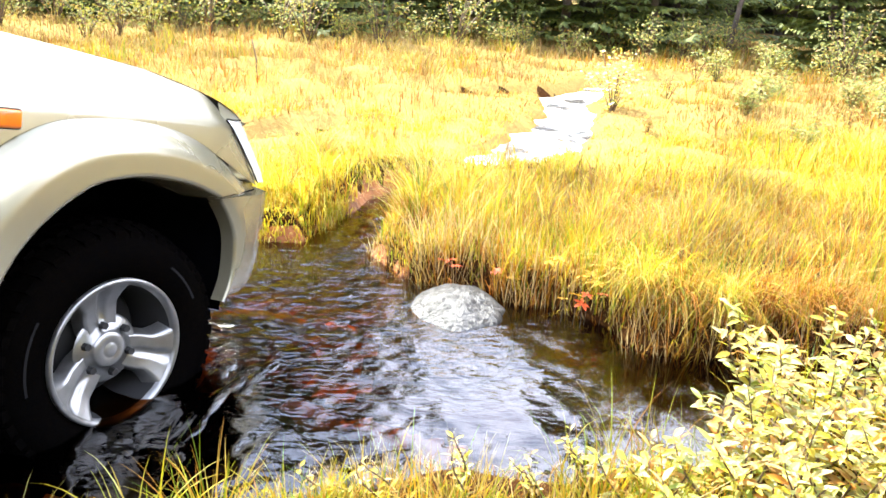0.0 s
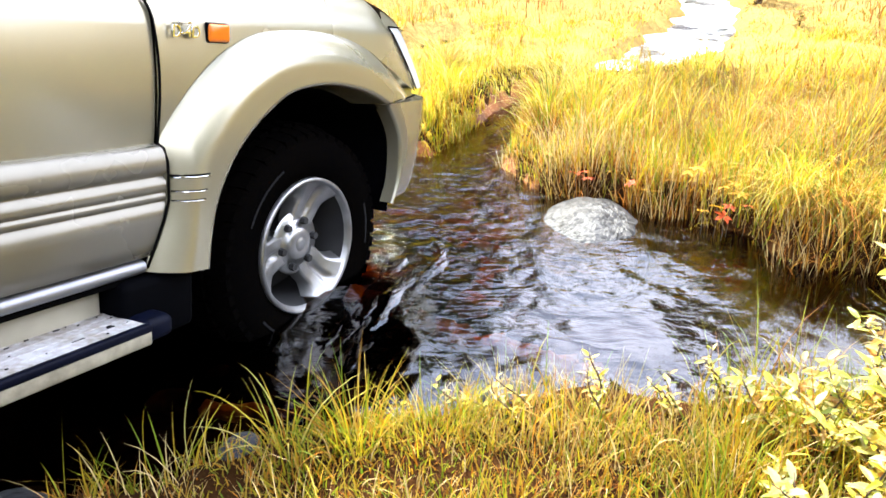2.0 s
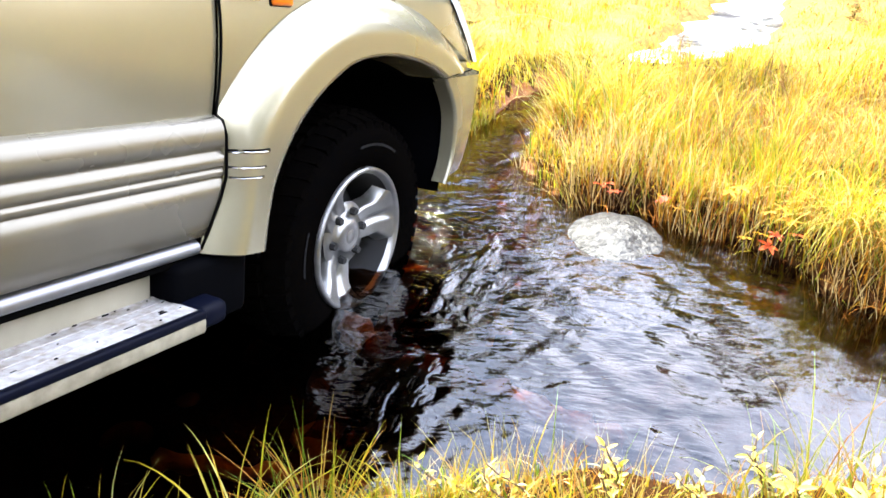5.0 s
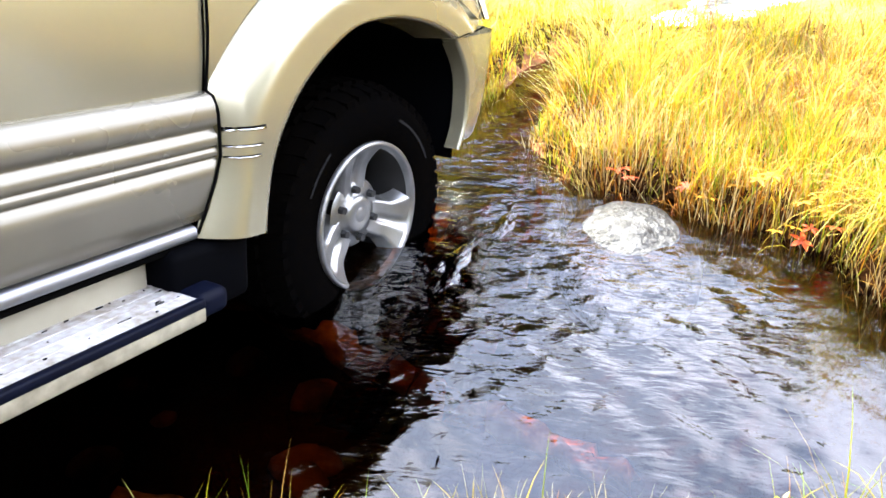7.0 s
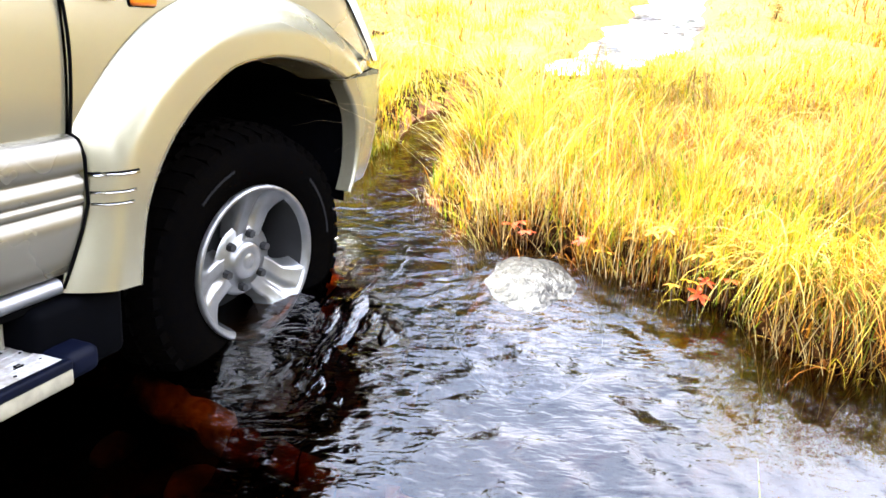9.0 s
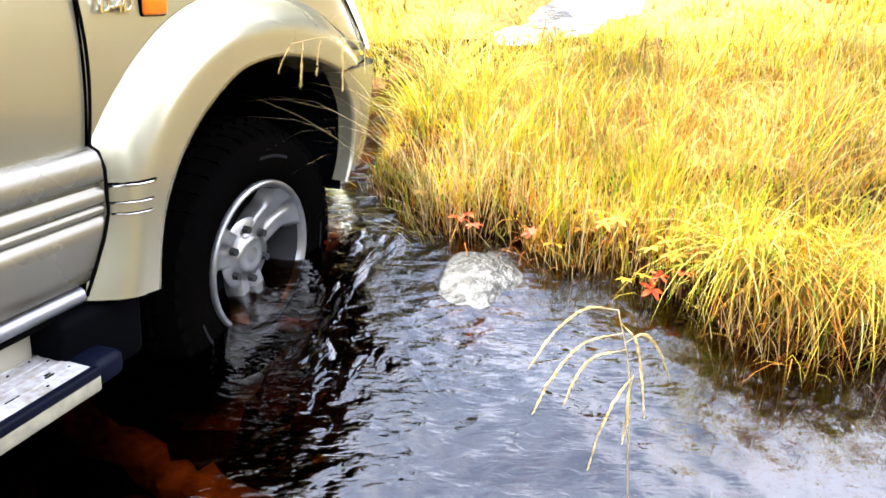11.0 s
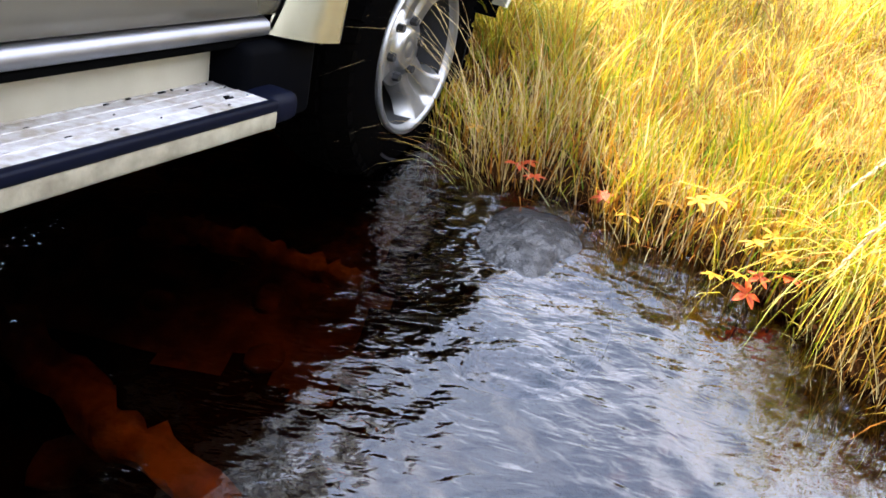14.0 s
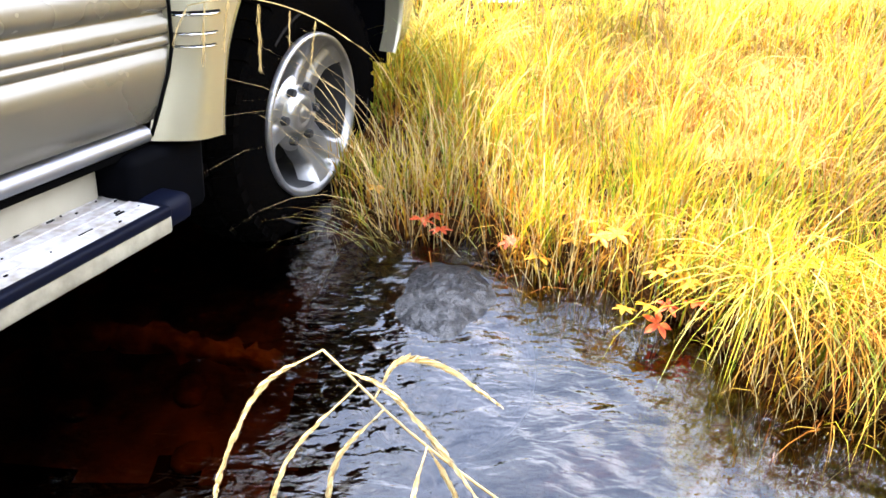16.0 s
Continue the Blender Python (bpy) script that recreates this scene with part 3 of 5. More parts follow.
def fender():
    bottom = curve_at(ARCH_OUT[2:], 60)
    hx = [p[0] for p in HOOD]
    hz = [p[1] for p in HOOD]

    def at(u, v):
        b = bottom[round(u * 59)]
        top = float(np.interp(b[0], hx, hz))
        z = b[1] + (top - b[1]) * v
        y = flank(z)
        nose = max(0, (b[0] - 0.40) / 0.30)
        front = max(0, (b[0] - 0.42) / 0.205)
        cut = 0.690 - 0.718 * (min(max(z, 0.49), 0.73) - 0.52)
        return (b[0] - 0.004 + (cut - 0.625) * front, y + 0.06 * nose ** 2 * v, z)
    return sheet(60, 26, at)


def door_panel(x0, x1, z0, z1):
    n = 8

    def at(u, v):
        z = z0 + (z1 - z0) * v
        lean = 0.10 * max(0, (z - 0.72) / 0.16) ** 1.5 if x0 > -0.7 else 0
        edge = 0.007 if u in (0, 1) else 0
        return (x0 - lean + (x1 - x0 + lean) * u, flank(z) + edge, z)
    return sheet(n, 28, at)


CLAD = [(0.402, 0.000), (0.400, -0.020), (0.392, -0.036), (0.378, -0.044), (0.355, -0.047), (0.338, -0.047), (0.331, -0.036), (0.324, -0.036), (0.317, -0.046), (0.300, -0.045),
        (0.2935, -0.045), (0.2905, -0.040), (0.2865, -0.040), (0.2835, -0.044), (0.272, -0.044), (0.269, -0.039), (0.265, -0.039), (0.262, -0.043),
        (0.22, -0.040), (0.17, -0.030), (0.135, -0.022), (0.128, -0.008)]


def extrusion(profile, x0, x1, taper0=0.0, n=2):
    """A strip with a (z, y) profile from x0 back to x1; taper0 pulls the front end in towards the bottom."""
    def at(u, v):
        z, y = profile[round(v * (len(profile) - 1))]
        f = x0 - taper0 * max(0.0, (0.27 - z) / 0.15)
        return (f + (x1 - f) * u, y, z)
    return sheet(n, len(profile), at)


def box_bm(x0, x1, y0, y1, z0, z1, bevel=0.0, seg=2):
    bm = bmesh.new()
    bmesh.ops.create_cube(bm, size=1)
    for v in bm.verts:
        v.co = ((x0 + x1) / 2 + v.co.x * (x1 - x0), (y0 + y1) / 2 + v.co.y * (y1 - y0), (z0 + z1) / 2 + v.co.z * (z1 - z0))
    if bevel:
        bmesh.ops.bevel(bm, geom=list(bm.edges), offset=bevel, segments=seg, affect="EDGES", profile=0.5)
    return bm


def tube_bm(points, radius, sides=6, taper=1.0):
    """A round tube through points; taper: radius at the end over the radius at the start."""
    bm = bmesh.new()
    rings = []
    for k, p in enumerate(points):
        p = Vector(p)
        d = (Vector(points[min(k + 1, len(points) - 1)]) - Vector(points[max(k - 1, 0)])).normalized()
        a = d.orthogonal().normalized()
        b = d.cross(a)
        r = radius * (1 + (taper - 1) * k / (len(points) - 1))
        rings.append([bm.verts.new(p + (a * math.cos(t) + b * math.sin(t)) * r) for t in [6.2832 * j / sides for j in range(sides)]])
    for r0, r1 in zip(rings[:-1], rings[1:]):
        for j in range(sides):
            bm.faces.new((r0[j], r0[(j + 1) % sides], r1[(j + 1) % sides], r1[j]))
    bm.faces.new(rings[0][::-1])
    bm.faces.new(rings[-1])
    return bm


def lathe_bm(profile, n=64):
    """Turn (y, r) points round the y axis."""
    bm = bmesh.new()
    rings = [[bm.verts.new((r * math.cos(6.2832 * k / n), y, r * math.sin(6.2832 * k / n))) for k in range(n)] for y, r in profile]
    for a, b in zip(rings[:-1], rings[1:]):
        for k in range(n):
            bm.faces.new((a[k], a[(k + 1) % n], b[(k + 1) % n], b[k]))
    return bm


def wheel_parts(hold):
    """Tyre and three-double-spoke alloy rim round the y axis, outer face at -y."""
    prof = [(0.215, 0.215), (0.235, 0.26), (0.240, 0.31), (0.228, 0.352), (0.200, 0.372), (0.10, 0.376), (0.02, 0.372), (-0.012, 0.352), (-0.026, 0.315),
            (-0.029, 0.290), (-0.026, 0.262), (-0.018, 0.238), (-0.008, 0.224), (0.01, 0.216)]
    tyre = part("tyre", lathe_bm(prof, 72), RUBBER, hold, "wet black all-terrain tyre")
    bm = bmesh.new()
    for k in range(44):                                 # tread blocks and shoulder lugs
        for row, (y0, y1, r) in enumerate(((-0.016, 0.045, 0.371), (0.058, 0.105, 0.378), (0.118, 0.165, 0.378), (0.178, 0.236, 0.371))):
            a0 = 6.2832 * (k + 0.5 * (row % 2)) / 44
            a1 = a0 + 6.2832 / 44 * 0.66
            vs = []
            for rr in (r - 0.012, r + 0.010):
                for yy, aa in ((y0, a0), (y1, a0 + 0.03), (y1, a1 + 0.03), (y0, a1)):
                    q = rr - (0.018 if (row in (0, 3) and yy in (y0 if row == 0 else y1,)) else 0)
                    vs.append(bm.verts.new((q * math.cos(aa), yy, q * math.sin(aa))))
            for f in ((4, 5, 6, 7), (0, 1, 5, 4), (1, 2, 6, 5), (2, 3, 7, 6), (3, 0, 4, 7)):
                bm.faces.new([vs[i] for i in f])
    part("tread", bm, RUBBER, tyre, smooth=False)
    for k, (a, ln) in enumerate(((0.2, 0.5), (2.4, 0.7), (4.2, 0.45))):   # raised sidewall marks
        bm = bmesh.new()
        ring = [[bm.verts.new((r * math.cos(a + ln * j / 12), -0.0302, r * math.sin(a + ln * j / 12))) for r in (0.291, 0.299)] for j in range(13)]
        for p, q in zip(ring[:-1], ring[1:]):
            bm.faces.new((p[0], p[1], q[1], q[0]))
        part("sidewall_mark", bm, mat("worn_rubber", (0.006, 0.006, 0.0065), 0.7, spec=0.1) if k == 0 else bpy.data.materials["worn_rubber"], tyre, smooth=False)
    rim = part("rim", lathe_bm([(-0.010, 0.225), (-0.022, 0.224), (-0.026, 0.218), (-0.022, 0.211), (-0.012, 0.206), (-0.004, 0.202)], 72), ALLOY, hold, "dull silver alloy wheel rim")
    # barrel and drum take the shade behind the spokes from their colour
    part("rim_barrel", lathe_bm([(-0.004, 0.2025), (0.03, 0.198), (0.10, 0.190), (0.20, 0.188)], 48), SHADED_DARK_ALLOY, rim)
    part("brake_drum", lathe_bm([(0.11, 0.001), (0.11, 0.15), (0.16, 0.185)], 40), SHADED_DARK_ALLOY, rim)
    for k in range(3):                                  # double spokes with a groove
        c = radians(90 + 120 * k)
        n_r, n_a = 15, 25

        def at(u, v):
            r = 0.080 + (0.207 - 0.080) * u
            half = 0.80 - 0.34 * min(1, u * 1.8) ** 0.8 + 0.10 * max(0, (u - 0.5) / 0.5) ** 2
            w = (v - 0.5) * 2
            dish = 0.034 - 0.048 * u + 0.010 * math.sin(math.pi * u)
            edge = 0.050 * max(0, (abs(w) - 0.74) / 0.26) ** 1.5
            groove = 0.014 * math.exp(-(w / 0.17) ** 4) * min(1, u * 3) * min(1, (1 - u) * 8)
            a = c + w * half
            return (r * math.cos(a), dish + edge + groove, r * math.sin(a))
        v, f = sheet(n_r, n_a, at)
        mesh_object("spoke", v, f, ALLOY, rim)
    part("hub_cap", lathe_bm([(0.017, 0.0005), (0.016, 0.020), (0.019, 0.023), (0.016, 0.027), (0.017, 0.048), (0.024, 0.056), (0.037, 0.060), (0.034, 0.094), (0.045, 0.106)], 48), ALLOY, rim)
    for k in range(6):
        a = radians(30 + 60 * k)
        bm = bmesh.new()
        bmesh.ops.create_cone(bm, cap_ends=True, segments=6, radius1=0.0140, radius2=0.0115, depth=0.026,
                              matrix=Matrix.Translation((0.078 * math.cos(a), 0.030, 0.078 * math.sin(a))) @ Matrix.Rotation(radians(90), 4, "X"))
        part("wheel_nut", bm, SHADED_DARK_ALLOY, rim, smooth=False)


def car():
    c = tagged(new("off_road_car"), "champagne metallic off-road car with wide arch flares, wading through a stream", "car")
    body = mesh_object("fender", *fender(), PAINT, c, "champagne front fender, bright on top")
    v, f = fender()
    mesh_object("fender", mirrored(v), [tuple(reversed(q)) for q in f], PAINT, c)
    fl = both_sides("arch_flare", flare(), PAINT, c, "rounded wheel arch flare")
    skin = BVHTree.FromPolygons(*flare())
    for z, dz, x1 in ((0.327, 0.0024, -0.505), (0.290, 0.0013, -0.515), (0.267, 0.0013, -0.522)):   # trim grooves on the flare: black tubes for shade, chrome for the highlight
        pts = [(x, skin.ray_cast((x, -1, z), (0, 1, 0))[0].y - 0.0005, z) for x in np.linspace(-0.592, x1, 8)]
        part("groove_shade", tube_bm(pts, dz, 6), BLACK, fl)
        part("groove_highlight", tube_bm([(x, y - 0.001, w - dz * 1.9) for x, y, w in pts], dz, 6), CHROME, fl)
    # wheel house
    inner = [(x * 0.99, z - 0.004) for x, z in ARCH_IN] + [(0.466, 0.40), (0.518, 0.33), (0.532, 0.25), (0.526, 0.15), (0.515, 0.05)]
    iv = curve_at(inner, 50)
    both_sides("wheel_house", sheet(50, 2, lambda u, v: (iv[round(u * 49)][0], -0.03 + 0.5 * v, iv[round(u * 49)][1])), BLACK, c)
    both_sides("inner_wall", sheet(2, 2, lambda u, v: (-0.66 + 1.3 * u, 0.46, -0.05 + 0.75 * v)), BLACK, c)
    # bonnet
    hood_pts = curve_at(HOOD, 40)

    def bonnet(u, v):
        x, z = hood_pts[round(u * 39)]
        y0 = flank(z) + 0.06 * max(0, (x - 0.40) / 0.30) ** 2
        y = y0 + (2 * MID - 2 * y0) * v
        return (x + 0.09 * math.sin(math.pi * v) * max(0, u - 0.3), y, z + 0.030 * math.sin(math.pi * v) ** 0.9 * (1 - 0.7 * u))
    mesh_object("bonnet", *sheet(40, 28, bonnet), PAINT, c, "bright champagne bonnet")
    tip = lambda u, v: (0.530 + 0.205 * u, flank(0.712) + 0.034 + 0.02 * u * u + 0.02 * v, 0.711 + (float(np.interp(0.530 + 0.205 * u, [p[0] for p in HOOD], [p[1] for p in HOOD])) - 0.711) * v)
    both_sides("fender_tip", sheet(10, 5, tip), PAINT, c)
    # nose, grille and headlights
    def nose(u, v):
        w = 2 * v - 1
        y = MID + w * 0.70
        return (0.80 - 0.10 * abs(w) ** 3 + 0.03 * (1 - u), y, 0.46 + 0.27 * u)
    mesh_object("nose_panel", *sheet(8, 24, nose), PAINT, c)
    for k in range(5):
        part("grille_bar", box_bm(0.835, 0.86, MID - 0.34, MID + 0.34, 0.50 + 0.04 * k, 0.515 + 0.04 * k, 0.004), CHROME, c)

    def lamp(u, v):
        z = 0.500 + 0.215 * u
        x0 = 0.692 - 0.718 * (z - 0.52)
        side, wrap = min(1, v / 0.5), max(0, (v - 0.5) / 0.5)
        return (x0 + (0.058 + 0.03 * u) * side + (0.05 + 0.06 * u) * math.sin(wrap * math.pi / 2), flank(z) + 0.132 * (z - 0.487) - 0.003 + 0.004 * side ** 2 + 0.22 * wrap ** 1.4, z)
    hl = both_sides("headlight", sheet(14, 12, lamp), LAMP_GLASS, c, "clear wrap-around headlight lens")
    lx = [lamp(k / 13, 0) for k in range(14)]
    part("lamp_seal", tube_bm([(x - 0.004, y - 0.004, z) for x, y, z in lx], 0.0028, 6), GAP, hl)
    part("lamp_seal", tube_bm([(lamp(1, k / 8)[0], lamp(1, k / 8)[1] - 0.003, lamp(1, k / 8)[2] + 0.003) for k in range(9)], 0.0025, 6), GAP, hl)
    for y0, y1 in ((-0.004, 0.30), (2 * MID - 0.30, 2 * MID + 0.004)):      # inner panels that close the corner round the lamp
        part("lamp_shelf", box_bm(0.48, 0.715, y0, y1, 0.43, 0.508, 0.006), PAINT, c)
        part("lamp_bridge", box_bm(0.50, 0.64, y0 + 0.036, y1 - 0.036, 0.64, 0.722, 0.006), PAINT, c)
    # bumper: wraps from the arch round the corner to the other side
    edge_in = curve_at([(0.398, 0.452), (0.455, 0.395), (0.500, 0.33), (0.513, 0.25), (0.506, 0.17), (0.482, 0.115), (0.470, 0.095)], 20)

    def bumper(u, v):
        k = edge_in[round((1 - u) * 19)]
        z = k[1] + (0.030 * v * u)
        plan = [(k[0] + 0.004, -0.02), (k[0] + 0.002, -0.078), (k[0] + 0.05, -0.086), (0.66, -0.074), (0.76, -0.034), (0.84, 0.06), (0.88, 0.20), (0.91, 0.45), (0.925, MID)]
        low = 1 - u
        plan = [(x - (0.045 * low ** 2 if j > 2 else 0), y + (0.05 * low ** 3 if j > 1 else 0)) for j, (x, y) in enumerate(plan)]
        s = v * (len(plan) - 1)
        i = min(int(s), len(plan) - 2)
        t = s - i
        x, y = (plan[i][q] * (1 - t) + plan[i + 1][q] * t for q in (0, 1))
        inset = 0.016 * math.exp(-((z - 0.30) / 0.010) ** 2) if v > 0.45 else 0
        return (x - inset * 0.5, y + inset, z)
    bp = both_sides("bumper", sheet(20, 33, bumper), PAINT, c, "champagne plastic front bumper corner")
    both_sides("bumper_top", sheet(4, 14, lambda u, v: (0.41 + (0.39 - 0.02 * u) * v, -0.050 + 0.16 * u + 0.10 * v ** 2, 0.444 + 0.026 * v - 0.002 * u)), CREAM, bp)
    seam = [(0.388, -0.088, 0.462), (0.46, -0.088, 0.470), (0.56, -0.078, 0.477), (0.62, -0.066, 0.482)]
    part("bumper_seam", tube_bm(seam, 0.0028, 6), GAP, bp)
    part("bumper_underside", box_bm(0.53, 0.78, 0.12, 2 * MID - 0.12, 0.105, 0.12, 0.005), BLACK, c)
    # doors, cladding, sill rail, rocker, step
    for name, x0, x1 in (("front_door", -0.604, -1.68), ("rear_door", -1.69, -2.45)):
        dv = door_panel(x0, x1, 0.395, 0.885)
        d = both_sides(name, dv, PAINT, c, "champagne door with grey lower cladding")
        both_sides("cladding", extrusion(CLAD, x0 - 0.002, x1, 0.035), CLADDING, d, "ribbed grey champagne lower door cladding")
    gx = [(-0.700, 0.870), (-0.652, 0.800), (-0.622, 0.755), (-0.606, 0.695), (-0.598, 0.60), (-0.598, 0.507), (-0.601, 0.402)]
    gp = [(x, flank(z) - 0.001, z) for x, z in curve_at(gx, 24)] + [(-0.602, -0.035, 0.392), (-0.601, -0.047, 0.36), (-0.600, -0.047, 0.27), (-0.612, -0.042, 0.22), (-0.634, -0.03, 0.15), (-0.648, -0.02, 0.105)]
    part("door_gap", tube_bm(gp, 0.0038, 6), GAP, c)
    part("door_gap", tube_bm([(-1.685, flank(z) - 0.001, z) for z in np.linspace(0.40, 0.88, 12)], 0.005, 6), GAP, c)
    RAIL = [(0.128, 0.01), (0.126, -0.012), (0.120, -0.022), (0.108, -0.026), (0.097, -0.022), (0.090, -0.008), (0.088, 0.03)]
    both_sides("sill_rail", extrusion(RAIL, -0.655, -2.5), SILL_METAL, c, "bright sill rail under the doors")
    part("sill_gap", box_bm(-2.45, -0.66, -0.012, 0.03, 0.076, 0.090, 0.003), GAP, c)
    part("rocker_panel", box_bm(-2.5, -0.745, 0.030, 0.060, -0.01, 0.084, 0.008), CREAM, c, "cream rocker panel behind the step")
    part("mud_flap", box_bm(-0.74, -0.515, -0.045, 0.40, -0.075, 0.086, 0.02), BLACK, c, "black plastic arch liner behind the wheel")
    st = new("side_step")
    st.parent = c
    part("step_tread", box_bm(-2.46, -0.730, -0.093, 0.050, -0.012, 0.004, 0.004), TREAD, st, "worn pale aluminium tread, scuffed")
    for k in range(4):
        part("tread_rib", box_bm(-2.45, -0.735, 0.026 - 0.029 * k, 0.031 - 0.029 * k, 0.002, 0.0055, 0.001), TREAD, st)
    part("step_edge", box_bm(-2.47, -0.725, -0.112, -0.091, -0.014, 0.006, 0.005), NAVY, st, "dark blue rubber edge")
    part("step_side", box_bm(-2.47, -0.722, -0.108, -0.070, -0.048, -0.013, 0.006), WORN_CREAM, st, "cream plastic side of the step")
    part("step_end", box_bm(-0.735, -0.650, -0.106, 0.055, -0.046, 0.010, 0.018, 3), NAVY, st, "dark blue rounded end cap")
    part("step_bracket", box_bm(-0.80, -0.64, 0.05, 0.40, -0.03, 0.02, 0.01), BLACK, st)
    # scuff marks on the tread
    r2 = random.Random(5)
    for k in range(36):
        x = -0.745 - 1.1 * r2.random() ** 1.4
        y = -0.085 + 0.115 * r2.random()
        ln = 0.003 + 0.030 * r2.random() ** 2.2
        part("scuff", box_bm(x - ln, x, y, y + 0.0015 + 0.002 * r2.random(), 0.0035, 0.0062), BLACK, st)
    # badge and side indicator
    ind = part("side_indicator", box_bm(-0.432, -0.356, -0.030, -0.008, 0.639, 0.683, 0.008, 3), AMBER, c, "orange side indicator")
    part("indicator_rim", box_bm(-0.435, -0.353, -0.024, -0.006, 0.636, 0.686, 0.006), BLACK, ind)
    return c


def lettering(text, size, material, parent, m, name):
    cu = bpy.data.curves.new(name, "FONT")
    cu.body, cu.size, cu.extrude, cu.bevel_depth = text, size, 0.003, 0.0006
    tmp = bpy.data.objects.new(name, cu)
    me = bpy.data.meshes.new_from_object(tmp)
    bpy.data.objects.remove(tmp)
    me.materials.append(material)
    ob = new(name, me)
    ob.parent = parent
    ob.matrix_basis = m
    return ob


def car_rest(c):
    """Badge, windows, roof and the rear of the car."""
    lettering("D-4D", 0.040, CHROME, c, pose(-0.560, -0.027, 0.648, 90, 0, 0), "badge")
    part("badge_bar", box_bm(-0.535, -0.495, -0.030, -0.022, 0.679, 0.685, 0.0015), CHROME, c)

    def cabin(u, v):
        z = 0.885 + 0.53 * v
        x0, x1 = -0.72 - 0.55 * v, -3.40 - 0.05 * v
        return (x0 + (x1 - x0) * u, flank(0.885) + 0.17 * v, z)
    both_sides("side_window", sheet(6, 6, cabin), GLASS, c, "dark tinted side window")
    for x in (-0.80, -1.68, -2.50):
        both_sides("window_pillar", sheet(2, 6, lambda u, v: (x - (0.55 if x > -1 else 0.02) * v - 0.06 * u, flank(0.885) + 0.17 * v - 0.006, 0.885 + 0.53 * v)), PAINT, c)
    mesh_object("windscreen", *sheet(6, 12, lambda u, v: (-0.70 - 0.58 * u + 0.06 * math.sin(math.pi * v), 0.15 + 0.12 * u + (2 * MID - 0.30 - 0.24 * u) * v, 0.90 + 0.50 * u)), GLASS, c)
    mesh_object("roof", *sheet(10, 10, lambda u, v: (-1.25 - 2.2 * u, 0.29 + (2 * MID - 0.58) * v, 1.40 + 0.035 * math.sin(math.pi * v) ** 0.6 * math.sin(math.pi * (0.1 + 0.85 * u)) ** 0.4)), PAINT, c)
    mesh_object("tailgate", *sheet(10, 10, lambda u, v: (-3.42 + 0.02 * math.sin(math.pi * v), 0.0 + 0.30 * max(0, u - 0.6) / 0.4 + (2 * MID - 0.6 * max(0, u - 0.6) / 0.4) * v, 0.06 + 1.35 * u)), PAINT, c)
    both_sides("rear_panel", door_panel(-2.46, -3.42, 0.12, 0.885), PAINT, c)
    part("chassis", box_bm(-3.3, 0.6, 0.40, 2 * MID - 0.40, -0.02, 0.10, 0.02), BLACK, c)
    mir = part("wing_mirror", box_bm(-0.93, -0.80, -0.13, 0.08, 0.90, 1.04, 0.035, 3), PAINT, c)
    part("mirror_glass", box_bm(-0.936, -0.930, -0.11, 0.06, 0.92, 1.02, 0.002), CHROME, mir)
    hold = new("wheel")
    hold.parent = c
    wheel_parts(hold)
    others = []
    for x, y, turn in ((0, 2 * MID, 180), (-2.675, 0, 0), (-2.675, 2 * MID, 180)):
        w = copy_thing(hold, pose(x, y, 0.0, 0, 0, turn))
        others.append(w)
    return hold, others


# ---- stones and sunken wood ----
def stone(name, label, at, size, seed, flat=0.75, level=4, material=None, rugged=1.0):
    bm = bmesh.new()
    bmesh.ops.create_icosphere(bm, subdivisions=level, radius=1)
    for v in bm.verts:
        n = noise.noise(v.co * 1.1 + Vector((seed, 0, 0))) * 0.16 + noise.noise(v.co * 2.7 + Vector((0, seed, 0))) * 0.12 + noise.noise(v.co * 7 + Vector((0, 0, seed))) * 0.03
        v.co = v.co * (1 + n * rugged)
        v.co = Vector((v.co.x * size[0], v.co.y * size[1], v.co.z * size[2]))
    ob = part(name, bm, material or STONE)
    ob.matrix_basis = pose(*at, 0, 0, 20 * seed)
    return tagged(ob, label, "stone")


def stones():
    big = stone("boulder", "rounded speckled grey granite boulder, wet, awash at the stream's edge", (0, 0, 0), (0.225, 0.265, 0.160), 1.3, level=5, rugged=0.5, material=GRANITE)
    big.matrix_basis = pose(0.135, 2.885, -0.038, 14, 0, 8)
    r = random.Random(3)
    for k, (x, y, s) in enumerate(((-1.20, 1.17, 0.13), (-0.93, 1.30, 0.08), (-0.72, 1.36, 0.06), (-0.22, 1.72, 0.10), (-0.12, 1.64, 0.07), (0.05, 1.78, 0.08), (-0.45, 1.62, 0.06))):
        z = max(float(land(np.array(x), np.array(y))[0]), -0.01)
        tagged(stone("bank_stone", "grey stone half sunk in the near bank", (x, y, z + s * 0.15), (s, s * 0.8, s * 0.6), k + 2.0, level=3, material=BANK_STONE), group="stones in the near bank")
    for k in range(46):
        x, y = r.uniform(-1.4, 1.1), r.uniform(1.9, 3.6)
        z, d = land(np.array(x), np.array(y))
        if d > -0.1 or x > -0.3:
            continue
        s = r.uniform(0.02, 0.065)
        tagged(stone("bed_stone", "rusty brown stone on the stream bed", (x, y, float(z) + s * 0.2), (s * 1.3, s, s * 0.6), k * 0.7, level=2, material=RUST_BED), group="stones on the bed")


